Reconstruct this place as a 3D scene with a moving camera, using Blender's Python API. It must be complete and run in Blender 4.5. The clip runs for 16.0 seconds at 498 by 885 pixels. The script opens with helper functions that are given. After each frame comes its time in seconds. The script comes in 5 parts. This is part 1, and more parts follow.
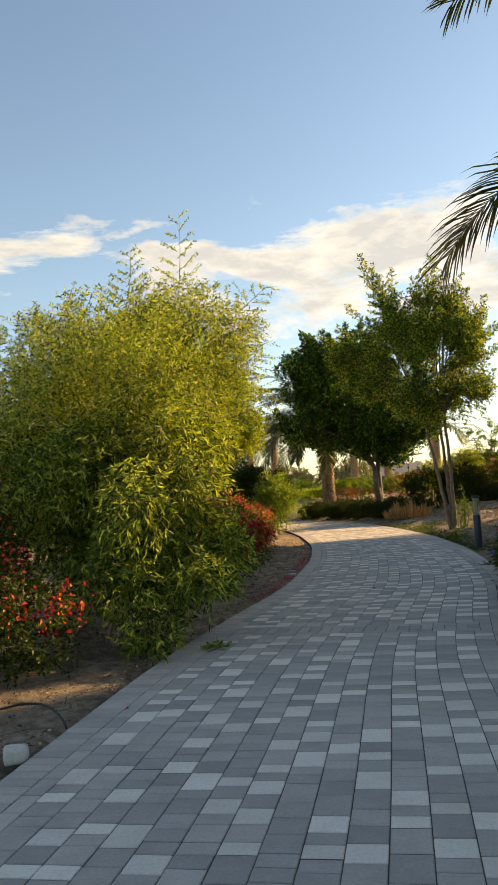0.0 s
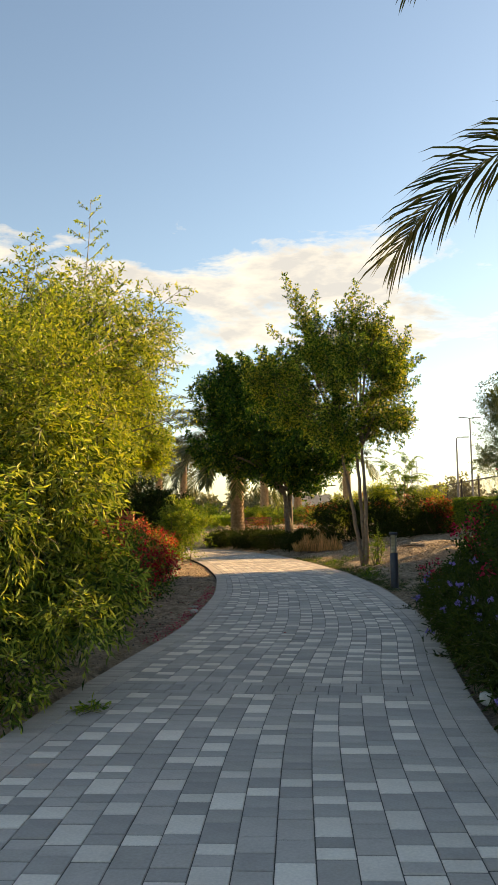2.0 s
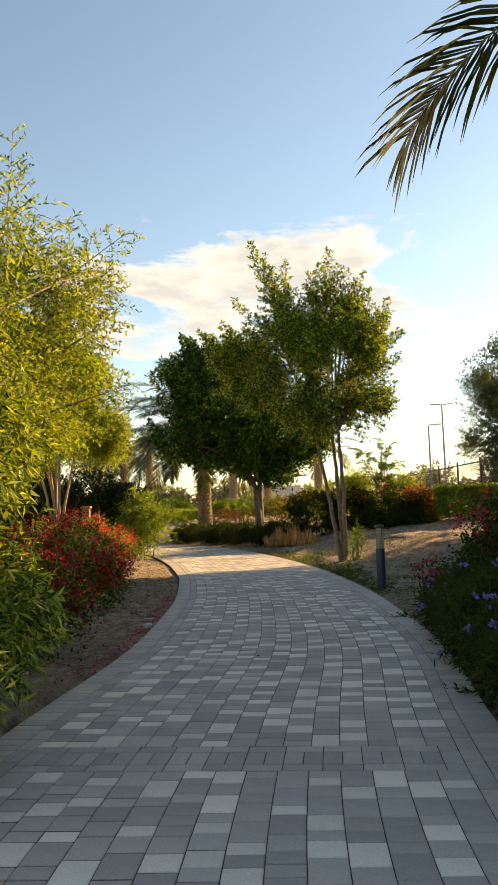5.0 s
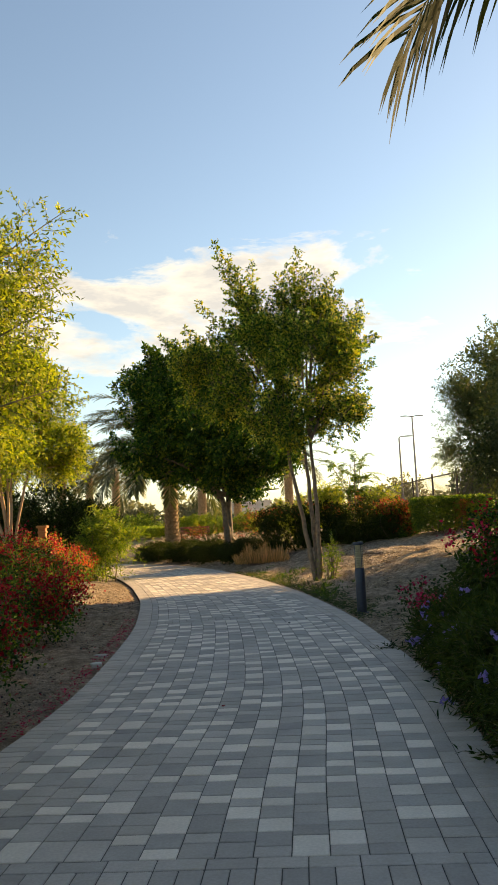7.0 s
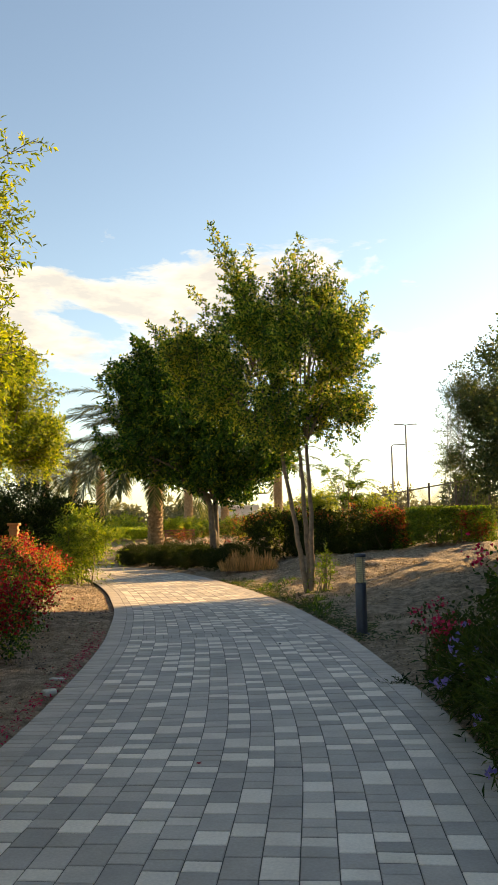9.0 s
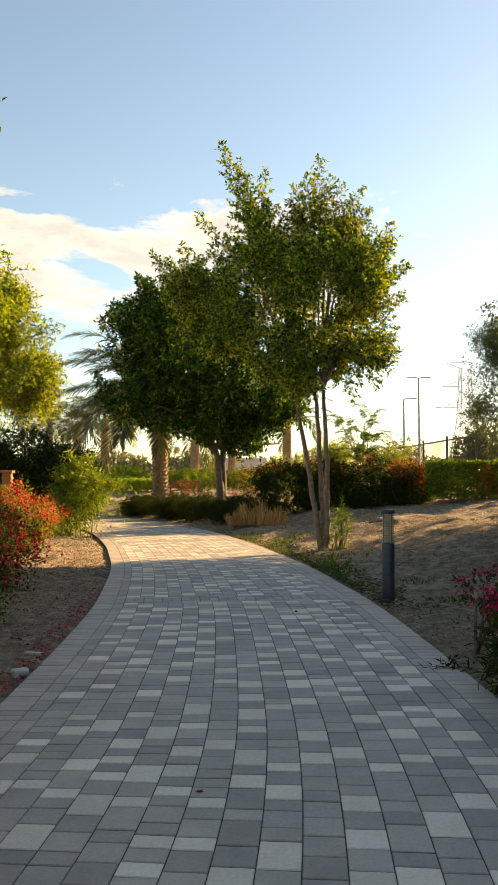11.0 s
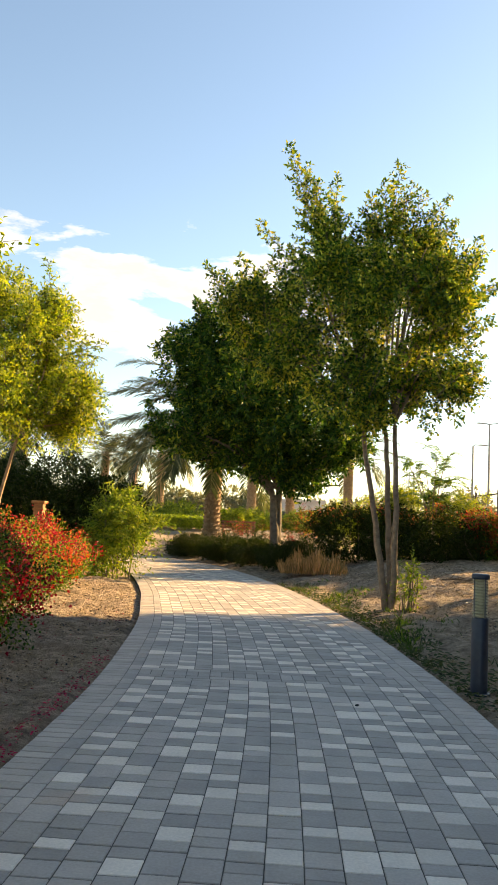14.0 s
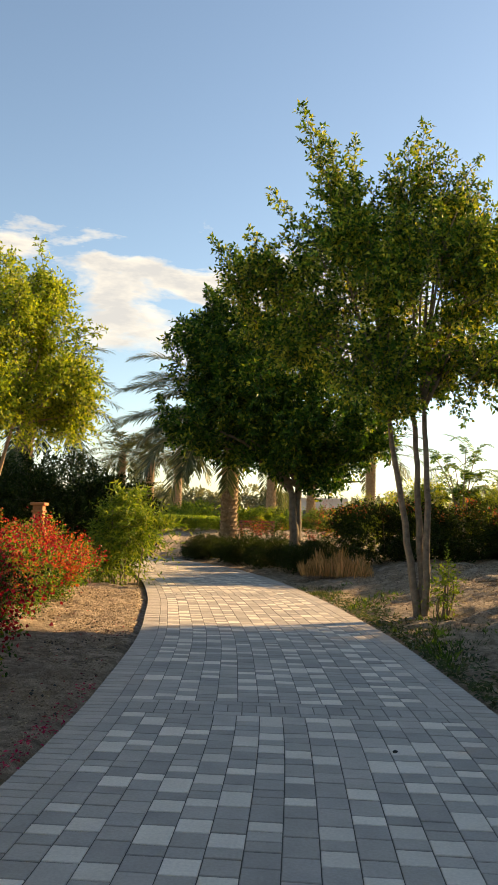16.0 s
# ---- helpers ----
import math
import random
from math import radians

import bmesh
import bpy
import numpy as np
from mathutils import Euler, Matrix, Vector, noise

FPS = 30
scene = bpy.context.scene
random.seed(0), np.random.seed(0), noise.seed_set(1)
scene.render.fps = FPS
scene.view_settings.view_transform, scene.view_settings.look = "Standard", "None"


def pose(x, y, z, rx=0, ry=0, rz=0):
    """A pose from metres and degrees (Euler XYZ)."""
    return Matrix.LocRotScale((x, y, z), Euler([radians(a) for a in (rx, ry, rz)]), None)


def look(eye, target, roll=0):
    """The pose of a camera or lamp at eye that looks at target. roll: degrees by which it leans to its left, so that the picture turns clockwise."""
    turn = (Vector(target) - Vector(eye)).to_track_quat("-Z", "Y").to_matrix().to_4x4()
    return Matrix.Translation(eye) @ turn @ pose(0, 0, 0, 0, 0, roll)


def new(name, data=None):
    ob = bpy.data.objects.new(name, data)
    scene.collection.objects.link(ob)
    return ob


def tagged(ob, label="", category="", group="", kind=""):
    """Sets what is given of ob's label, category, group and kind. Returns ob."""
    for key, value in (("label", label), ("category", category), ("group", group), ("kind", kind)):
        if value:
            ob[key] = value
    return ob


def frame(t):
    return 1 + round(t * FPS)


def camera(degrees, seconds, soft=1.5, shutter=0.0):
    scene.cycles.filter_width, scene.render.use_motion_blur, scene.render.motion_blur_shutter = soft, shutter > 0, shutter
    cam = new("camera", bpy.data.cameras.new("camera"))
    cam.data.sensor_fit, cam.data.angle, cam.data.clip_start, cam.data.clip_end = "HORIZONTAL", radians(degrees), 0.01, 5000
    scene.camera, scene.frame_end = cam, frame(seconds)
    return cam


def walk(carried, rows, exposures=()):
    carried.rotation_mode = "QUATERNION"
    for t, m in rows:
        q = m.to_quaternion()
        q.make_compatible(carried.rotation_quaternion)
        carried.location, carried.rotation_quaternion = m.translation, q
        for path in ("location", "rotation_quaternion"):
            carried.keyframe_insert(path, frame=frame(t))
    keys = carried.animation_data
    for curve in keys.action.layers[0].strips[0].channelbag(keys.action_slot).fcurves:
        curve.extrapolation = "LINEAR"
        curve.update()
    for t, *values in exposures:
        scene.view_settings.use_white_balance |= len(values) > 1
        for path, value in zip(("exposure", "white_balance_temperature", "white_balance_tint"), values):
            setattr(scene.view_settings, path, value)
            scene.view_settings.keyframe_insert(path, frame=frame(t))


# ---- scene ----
cam = camera(34.9, 16.0, soft=0.9)
PATH = [
    (0, (-0.016, 0.028, 1.578), (-0.31, 2.002, 1.708), -3.9),
    (0.5, (-0.114, 0.382, 1.561), (-0.423, 2.345, 1.785), 1.9),
    (1, (-0.094, 0.775, 1.543), (-0.308, 2.746, 1.804), 2.0),
    (1.5, (-0.109, 1.12, 1.607), (-0.279, 3.102, 1.811), -1.1),
    (2, (-0.145, 1.553, 1.581), (-0.214, 3.543, 1.767), -1.0),
    (2.5, (-0.182, 1.891, 1.585), (-0.143, 3.875, 1.831), -0.5),
    (3, (-0.179, 2.279, 1.589), (-0.289, 4.263, 1.82), -1.4),
    (3.5, (-0.19, 2.617, 1.624), (-0.275, 4.609, 1.783), -2.6),
    (4, (-0.16, 2.978, 1.601), (-0.136, 4.976, 1.691), -3.5),
    (4.2, (-0.148, 3.139, 1.598), (-0.141, 5.137, 1.683), -3.4),
    (6.3, (-0.115, 4.736, 1.609), (-0.066, 6.708, 1.938), -0.6),
    (6.5, (-0.078, 4.843, 1.614), (-0.024, 6.834, 1.801), -1.2),
    (7, (-0.046, 5.21, 1.631), (0.041, 7.198, 1.83), -3.0),
    (7.5, (-0.034, 5.707, 1.606), (-0.043, 7.7, 1.768), -3.0),
    (8, (-0.041, 6.056, 1.648), (0.018, 8.046, 1.845), -3.2),
    (8.2, (-0.037, 6.199, 1.647), (0.052, 8.185, 1.857), -3.0),
    (10.3, (-0.015, 7.818, 1.59), (0.069, 9.807, 1.782), 0.7),
    (10.5, (-0.021, 7.989, 1.584), (0.056, 9.984, 1.698), -0.0),
    (11, (-0.021, 8.371, 1.597), (0.074, 10.367, 1.69), -0.1),
    (11.5, (0.033, 8.684, 1.602), (0.175, 10.674, 1.741), 1.1),
    (12, (0.112, 9.078, 1.595), (0.213, 11.072, 1.702), -0.3),
    (12.5, (0.105, 9.442, 1.609), (0.126, 11.439, 1.716), -0.5),
    (13, (0.118, 9.845, 1.605), (0.044, 11.84, 1.721), 0.5),
    (13.5, (0.153, 10.261, 1.61), (-0.03, 12.251, 1.687), -0.3),
    (14, (0.136, 10.561, 1.641), (0.075, 12.551, 1.833), 2.7),
    (14.5, (0.174, 10.87, 1.648), (0.243, 12.857, 1.865), 2.4),
    (15, (0.185, 11.286, 1.634), (-0.067, 13.252, 1.896), 1.5),
    (15.5, (0.199, 11.686, 1.631), (-0.043, 13.661, 1.832), 1.2),
    (16, (0.213, 12.039, 1.646), (0.101, 14.027, 1.835), 1.8),
]
walk(cam, [(t, look(eye, target, roll)) for t, eye, target, roll in PATH], [(t, 1.63 + e, k + 150, 9) for t, e, k in ((0.0, -0.06, 8000), (2.0, 0.0, 8200), (4.0, 0.02, 8400), (6.5, 0.1, 8400), (7.0, 0.02, 8250), (8.0, 0.08, 8300), (10.5, 0.17, 8800), (12.5, 0.22, 8600), (13.5, 0.38, 8100), (14.0, 0.4, 8050), (14.5, -0.1, 8100), (15.0, 0.16, 7500), (15.5, 0.33, 7700), (16.0, -0.03, 7750))])

# ---- world, sun ----
SUN_AZ = radians(58)      # clockwise from +y
SUN_EL = radians(19)
sun_dir = Vector((math.sin(SUN_AZ) * math.cos(SUN_EL), math.cos(SUN_AZ) * math.cos(SUN_EL), math.sin(SUN_EL)))
world = bpy.data.worlds.new("world")
scene.world = world
world.use_nodes = True


def node(nt, kind, **values):
    n = nt.nodes.new(kind)
    for k, v in values.items():
        n.inputs[k].default_value = v
    return n


def math_node(nt, op, a, b=None, c=None, clamp=False):
    n = nt.nodes.new("ShaderNodeMath")
    n.operation, n.use_clamp = op, clamp
    for i, v in enumerate((a, b, c)):
        if v is None:
            continue
        if isinstance(v, (int, float)):
            n.inputs[i].default_value = v
        else:
            nt.links.new(v, n.inputs[i])
    return n.outputs[0]


def ramp(nt, fac, stops, mode="LINEAR"):
    n = nt.nodes.new("ShaderNodeValToRGB")
    n.color_ramp.interpolation = mode
    while len(n.color_ramp.elements) < len(stops):
        n.color_ramp.elements.new(0.5)
    for e, (p, c) in zip(n.color_ramp.elements, stops):
        e.position = p
        e.color = (c, c, c, 1) if isinstance(c, (int, float)) else (*c, 1)
    nt.links.new(fac, n.inputs[0])
    return n.outputs[0]


def mix(nt, fac, a, b, blend="MIX"):
    n = nt.nodes.new("ShaderNodeMix")
    n.data_type, n.blend_type = "RGBA", blend
    for sock, v in ((n.inputs[0], fac), (n.inputs[6], a), (n.inputs[7], b)):
        if isinstance(v, (int, float)):
            sock.default_value = v
        elif isinstance(v, tuple):
            sock.default_value = (*v, 1)
        else:
            nt.links.new(v, sock)
    return n.outputs[2]


def build_world():
    nt = world.node_tree
    nt.nodes.clear()
    sky = nt.nodes.new("ShaderNodeTexSky")
    sky.sky_type, sky.sun_disc = "NISHITA", False
    sky.sun_elevation, sky.sun_rotation = SUN_EL, SUN_AZ
    sky.air_density, sky.dust_density, sky.ozone_density = 1.05, 0.45, 2.0
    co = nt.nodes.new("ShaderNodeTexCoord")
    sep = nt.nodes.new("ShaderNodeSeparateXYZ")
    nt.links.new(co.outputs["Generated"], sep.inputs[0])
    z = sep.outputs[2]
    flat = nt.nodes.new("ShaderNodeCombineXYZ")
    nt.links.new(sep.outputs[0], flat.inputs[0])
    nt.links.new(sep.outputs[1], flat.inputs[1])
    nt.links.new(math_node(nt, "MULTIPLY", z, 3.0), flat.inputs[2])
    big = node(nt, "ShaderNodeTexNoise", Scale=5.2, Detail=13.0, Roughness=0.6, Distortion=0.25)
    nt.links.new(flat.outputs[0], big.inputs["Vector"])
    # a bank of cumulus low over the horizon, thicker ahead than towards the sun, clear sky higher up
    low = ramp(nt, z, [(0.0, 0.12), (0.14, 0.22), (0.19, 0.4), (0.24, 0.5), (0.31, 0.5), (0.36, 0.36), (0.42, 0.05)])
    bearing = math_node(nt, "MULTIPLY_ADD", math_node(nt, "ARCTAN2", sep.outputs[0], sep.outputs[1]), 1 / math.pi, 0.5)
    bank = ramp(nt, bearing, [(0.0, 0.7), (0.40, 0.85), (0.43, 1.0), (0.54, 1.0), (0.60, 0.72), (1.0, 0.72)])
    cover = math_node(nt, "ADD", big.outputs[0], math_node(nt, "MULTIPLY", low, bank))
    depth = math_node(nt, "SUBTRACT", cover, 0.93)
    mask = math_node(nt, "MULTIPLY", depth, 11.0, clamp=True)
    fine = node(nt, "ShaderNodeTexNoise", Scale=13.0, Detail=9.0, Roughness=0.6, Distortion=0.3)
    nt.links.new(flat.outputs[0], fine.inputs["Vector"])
    thick = math_node(nt, "ADD", math_node(nt, "MULTIPLY", depth, 1.6), math_node(nt, "MULTIPLY", fine.outputs[0], 0.9))
    shade = ramp(nt, thick, [(0.40, (5.4, 5.15, 4.7)), (0.56, (4.3, 4.2, 4.05)), (0.74, (3.2, 3.25, 3.4))])
    clear = mix(nt, 1.0, sky.outputs[0], (0.965, 0.985, 1.03), "MULTIPLY")
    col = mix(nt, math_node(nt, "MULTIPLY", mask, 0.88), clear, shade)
    bg = node(nt, "ShaderNodeBackground", Strength=SKY)
    nt.links.new(col, bg.inputs["Color"])
    out = nt.nodes.new("ShaderNodeOutputWorld")
    nt.links.new(bg.outputs[0], out.inputs[0])


SKY = 0.080
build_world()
sun_data = bpy.data.lights.new("sun", "SUN")
sun_data.energy, sun_data.angle, sun_data.color = 4.7, radians(0.6), (1.0, 0.72, 0.41)
sun = new("sun", sun_data)
sun.matrix_world = look((0, 0, 30), Vector((0, 0, 30)) - sun_dir)


# ---- materials ----
def material(name):
    m = bpy.data.materials.new(name)
    m.use_nodes = True
    nt = m.node_tree
    return m, nt, nt.nodes["Principled BSDF"]


def noise_tex(nt, scale, detail=6.0, rough=0.6, vec=None):
    n = node(nt, "ShaderNodeTexNoise", Scale=scale, Detail=detail, Roughness=rough)
    if vec is None:
        vec = nt.nodes.new("ShaderNodeTexCoord").outputs["Object"]
    nt.links.new(vec, n.inputs["Vector"])
    return n.outputs[0]


def bump(nt, bsdf, height, strength, dist):
    b = node(nt, "ShaderNodeBump", Strength=strength, Distance=dist)
    nt.links.new(height, b.inputs["Height"])
    nt.links.new(b.outputs[0], bsdf.inputs["Normal"])


def plain(name, c1, c2, scale=8.0, rough=0.8, bump_scale=60.0, strength=0.4, dist=0.004, metal=0.0, per="none"):
    """Two-tone worn surface: coarse stains, fine grain and a little relief."""
    m, nt, b = material(name)
    a = noise_tex(nt, scale)
    f = noise_tex(nt, bump_scale, 4.0)
    col = mix(nt, ramp(nt, a, [(0.3, 0.0), (0.7, 1.0)]), c1, c2)
    col = mix(nt, 0.35, col, ramp(nt, f, [(0.25, 0.35), (0.75, 1.0)]), "MULTIPLY")
    if per != "none":
        src = nt.nodes.new("ShaderNodeObjectInfo").outputs["Random"] if per == "object" else nt.nodes.new("ShaderNodeNewGeometry").outputs["Random Per Island"]
        col = mix(nt, 1.0, col, ramp(nt, src, [(0.0, 0.86), (0.5, 1.0), (1.0, 1.12)]), "MULTIPLY")
    nt.links.new(col, b.inputs["Base Color"])
    b.inputs["Roughness"].default_value, b.inputs["Metallic"].default_value = rough, metal
    bump(nt, b, f, strength, dist)
    return m


def leafy(name, stops, trans=0.45, trans_tint=(1.25, 1.2, 0.5), rough=0.45, spec=0.2):
    """A leaf: two-sided, glossy skin, lets light through; each leaf its own tint."""
    m, nt, b = material(name)
    rnd = nt.nodes.new("ShaderNodeNewGeometry").outputs["Random Per Island"]
    col = ramp(nt, rnd, stops)
    big = noise_tex(nt, 0.9, 3.0)
    col = mix(nt, 1.0, col, ramp(nt, big, [(0.3, 0.72), (0.7, 1.25)]), "MULTIPLY")
    nt.links.new(col, b.inputs["Base Color"])
    b.inputs["Roughness"].default_value = rough
    b.inputs["Specular IOR Level"].default_value = spec
    tr = nt.nodes.new("ShaderNodeBsdfTranslucent")
    nt.links.new(mix(nt, 1.0, col, trans_tint, "MULTIPLY"), tr.inputs[0])
    sh = node(nt, "ShaderNodeMixShader", Fac=trans)
    nt.links.new(b.outputs[0], sh.inputs[1])
    nt.links.new(tr.outputs[0], sh.inputs[2])
    nt.links.new(sh.outputs[0], nt.nodes["Material Output"].inputs[0])
    return m


def soil_material():
    m, nt, b = material("sandy_soil")
    a = noise_tex(nt, 0.35, 5.0)
    c = noise_tex(nt, 5.5, 8.0, 0.72)
    f = noise_tex(nt, 38.0, 6.0, 0.7)
    col = mix(nt, ramp(nt, c, [(0.38, 0.0), (0.62, 1.0)]), (0.19, 0.135, 0.09), (0.74, 0.57, 0.41))
    p = noise_tex(nt, 1.7, 4.0)
    col = mix(nt, ramp(nt, p, [(0.52, 0.0), (0.66, 0.45)]), col, (0.18, 0.115, 0.07))
    col = mix(nt, ramp(nt, a, [(0.4, 0.0), (0.62, 0.3)]), col, (0.66, 0.48, 0.31))
    col = mix(nt, 0.6, col, ramp(nt, f, [(0.25, 0.4), (0.62, 1.0)]), "MULTIPLY")
    nt.links.new(col, b.inputs["Base Color"])
    b.inputs["Roughness"].default_value = 0.95
    h = math_node(nt, "ADD", math_node(nt, "MULTIPLY", c, 1.6), f)
    bump(nt, b, h, 1.0, 0.13)
    return m


M = {}
M["soil"] = soil_material()
PAVE = {"light": ((0.75, 0.655, 0.555), (0.85, 0.76, 0.65)), "mid": ((0.43, 0.383, 0.335), (0.525, 0.467, 0.41)), "dark": ((0.365, 0.328, 0.294), (0.455, 0.408, 0.365)), "edge": ((0.455, 0.40, 0.347), (0.555, 0.487, 0.422))}
for k, (a, b) in PAVE.items():
    M["paver_" + k] = plain("concrete_paver_" + k, a, b, 4.0, 0.82, 55.0, 0.35, 0.002, per="island")
    M["stone_" + k] = plain("concrete_stone_" + k, a, b, 4.0, 0.82, 55.0, 0.35, 0.002, per="object")
M["joint"] = plain("joint_sand", (0.05, 0.045, 0.04), (0.10, 0.09, 0.076), 20.0, 0.95, 200.0)
M["bark_pale"] = plain("pale_bark", (0.13, 0.09, 0.06), (0.31, 0.225, 0.15), 9.0, 0.85, 45.0, 0.7, 0.012)
M["bark_dark"] = plain("dark_bark", (0.10, 0.075, 0.05), (0.22, 0.17, 0.12), 9.0, 0.9, 45.0, 0.8, 0.015)
M["bark_warm"] = plain("warm_bark", (0.30, 0.19, 0.11), (0.46, 0.32, 0.20), 9.0, 0.85, 45.0, 0.6, 0.01)
M["twig"] = plain("twig", (0.12, 0.10, 0.05), (0.22, 0.18, 0.09), 9.0, 0.85)
M["palm_boot"] = plain("palm_boot", (0.24, 0.16, 0.09), (0.44, 0.32, 0.20), 7.0, 0.9, 50.0, 0.8, 0.012)
M["rachis"] = plain("rachis", (0.22, 0.20, 0.08), (0.34, 0.29, 0.13), 5.0, 0.6)
M["bamboo_leaf"] = leafy("narrow_leaf", [(0.0, (0.030, 0.060, 0.010)), (0.35, (0.165, 0.235, 0.029)), (0.72, (0.33, 0.385, 0.05)), (1.0, (0.48, 0.47, 0.09))], 0.4)
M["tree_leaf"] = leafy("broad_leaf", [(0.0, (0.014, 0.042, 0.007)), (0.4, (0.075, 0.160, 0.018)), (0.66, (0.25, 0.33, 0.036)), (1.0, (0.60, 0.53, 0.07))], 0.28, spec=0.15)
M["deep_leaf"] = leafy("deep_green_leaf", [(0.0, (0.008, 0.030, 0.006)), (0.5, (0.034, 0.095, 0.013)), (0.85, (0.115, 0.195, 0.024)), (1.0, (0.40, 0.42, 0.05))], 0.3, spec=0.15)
# greener low leaves; shade in the thicket's base is put into the darkest stops
M["bamboo_low"] = leafy("lower_narrow_leaf", [(0.0, (0.012, 0.030, 0.006)), (0.45, (0.120, 0.190, 0.027)), (0.72, (0.35, 0.41, 0.07)), (1.0, (0.56, 0.57, 0.13))], 0.34, spec=0.15)
M["gold_leaf"] = leafy("yellow_green_leaf", [(0.0, (0.045, 0.090, 0.012)), (0.4, (0.215, 0.305, 0.034)), (1.0, (0.48, 0.50, 0.06))], 0.46)
M["spray_leaf"] = leafy("spray_leaf", [(0.0, (0.016, 0.045, 0.007)), (0.5, (0.085, 0.170, 0.02)), (1.0, (0.30, 0.39, 0.05))], 0.35)
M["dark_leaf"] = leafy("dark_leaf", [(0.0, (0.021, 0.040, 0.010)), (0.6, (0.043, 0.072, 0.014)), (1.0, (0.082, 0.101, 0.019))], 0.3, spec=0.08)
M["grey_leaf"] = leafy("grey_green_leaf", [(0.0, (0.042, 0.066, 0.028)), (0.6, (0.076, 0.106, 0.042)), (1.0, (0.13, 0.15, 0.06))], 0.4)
M["fresh_leaf"] = leafy("fresh_leaf", [(0.0, (0.050, 0.105, 0.013)), (0.6, (0.20, 0.29, 0.035)), (1.0, (0.38, 0.42, 0.06))], 0.42)
M["frond"] = leafy("palm_leaflet", [(0.0, (0.042, 0.062, 0.020)), (0.6, (0.070, 0.092, 0.030)), (0.92, (0.110, 0.115, 0.042)), (1.0, (0.20, 0.13, 0.04))], 0.22, (1.1, 1.05, 0.5), rough=0.6, spec=0.1)
M["far_frond"] = leafy("grey_palm_leaflet", [(0.0, (0.040, 0.060, 0.030)), (0.6, (0.085, 0.110, 0.052)), (1.0, (0.21, 0.21, 0.10))], 0.3, (1.2, 1.1, 0.6))
M["bract_red"] = leafy("red_bract", [(0.0, (0.12, 0.004, 0.012)), (0.55, (0.36, 0.012, 0.028)), (1.0, (0.56, 0.04, 0.05))], 0.3, (1.2, 0.8, 0.7))
M["bract_pink"] = leafy("crimson_pink_bract", [(0.0, (0.40, 0.012, 0.06)), (0.6, (0.62, 0.03, 0.11)), (1.0, (0.72, 0.10, 0.18))], 0.35, (1.2, 0.8, 0.8))
M["bract_orange"] = leafy("orange_bract", [(0.0, (0.45, 0.06, 0.03)), (0.6, (0.6, 0.14, 0.05)), (1.0, (0.62, 0.26, 0.08))], 0.4, (1.2, 0.9, 0.6))
M["petal_violet"] = leafy("violet_petal", [(0.0, (0.20, 0.16, 0.48)), (1.0, (0.36, 0.27, 0.66))], 0.3, (1.0, 1.0, 1.1))
M["straw"] = leafy("dry_straw", [(0.0, (0.27, 0.20, 0.08)), (0.5, (0.64, 0.40, 0.18)), (1.0, (0.78, 0.50, 0.27))], 0.5, (1.1, 1.0, 0.7))
M["litter"] = leafy("leaf_litter", [(0.0, (0.10, 0.07, 0.045)), (0.5, (0.30, 0.21, 0.13)), (1.0, (0.60, 0.46, 0.30))], 0.1)
M["bollard_blue"] = plain("dark_blue_paint", (0.014, 0.02, 0.038), (0.03, 0.04, 0.062), 14.0, 0.4, 120.0, 0.15, 0.001)
M["bollard_metal"] = plain("galvanised", (0.16, 0.16, 0.15), (0.3, 0.3, 0.28), 20.0, 0.45, 150.0, 0.1, 0.001, metal=0.6)
M["louvre"] = plain("ivory_louvre", (0.42, 0.38, 0.24), (0.56, 0.50, 0.32), 20.0, 0.4)
M["iron"] = plain("painted_iron", (0.035, 0.026, 0.020), (0.08, 0.06, 0.045), 10.0, 0.6)
M["pole"] = plain("pole_steel", (0.18, 0.18, 0.18), (0.3, 0.3, 0.3), 3.0, 0.5)
# bluish base puts haze into the steel and offsets the orange sun
M["pylon"] = plain("hazed_pylon_steel", (0.30, 0.37, 0.46), (0.38, 0.44, 0.52), 1.0, 0.7)
M["wood"] = plain("stained_wood", (0.26, 0.10, 0.03), (0.44, 0.19, 0.06), 6.0, 0.6, 70.0)
M["white_concrete"] = plain("white_concrete", (0.5, 0.49, 0.45), (0.68, 0.67, 0.62), 12.0, 0.85, 90.0)
M["hose"] = plain("black_hose", (0.015, 0.014, 0.013), (0.03, 0.028, 0.026), 12.0, 0.5)
M["render_wall"] = plain("pale_render", (0.42, 0.40, 0.37), (0.55, 0.53, 0.49), 1.0, 0.85)
M["glass_dark"] = plain("dark_glazing", (0.04, 0.05, 0.06), (0.08, 0.09, 0.1), 1.0, 0.2)
M["bench"] = plain("bench_slat", (0.2, 0.1, 0.06), (0.32, 0.17, 0.1), 6.0, 0.6)
# darker copy of dark_leaf: shade over the hedges is put into the colour
M["shaded_hedge_leaf"] = leafy("shaded_hedge_leaf", [(0.0, (0.014, 0.026, 0.008)), (0.6, (0.03, 0.05, 0.012)), (1.0, (0.06, 0.08, 0.018))], 0.3, spec=0.06)
# pale base: distance haze is put into the leaf colour
M["far_leaf"] = leafy("haze_tinted_leaf", [(0.0, (0.13, 0.14, 0.09)), (1.0, (0.24, 0.23, 0.14))], 0.3)


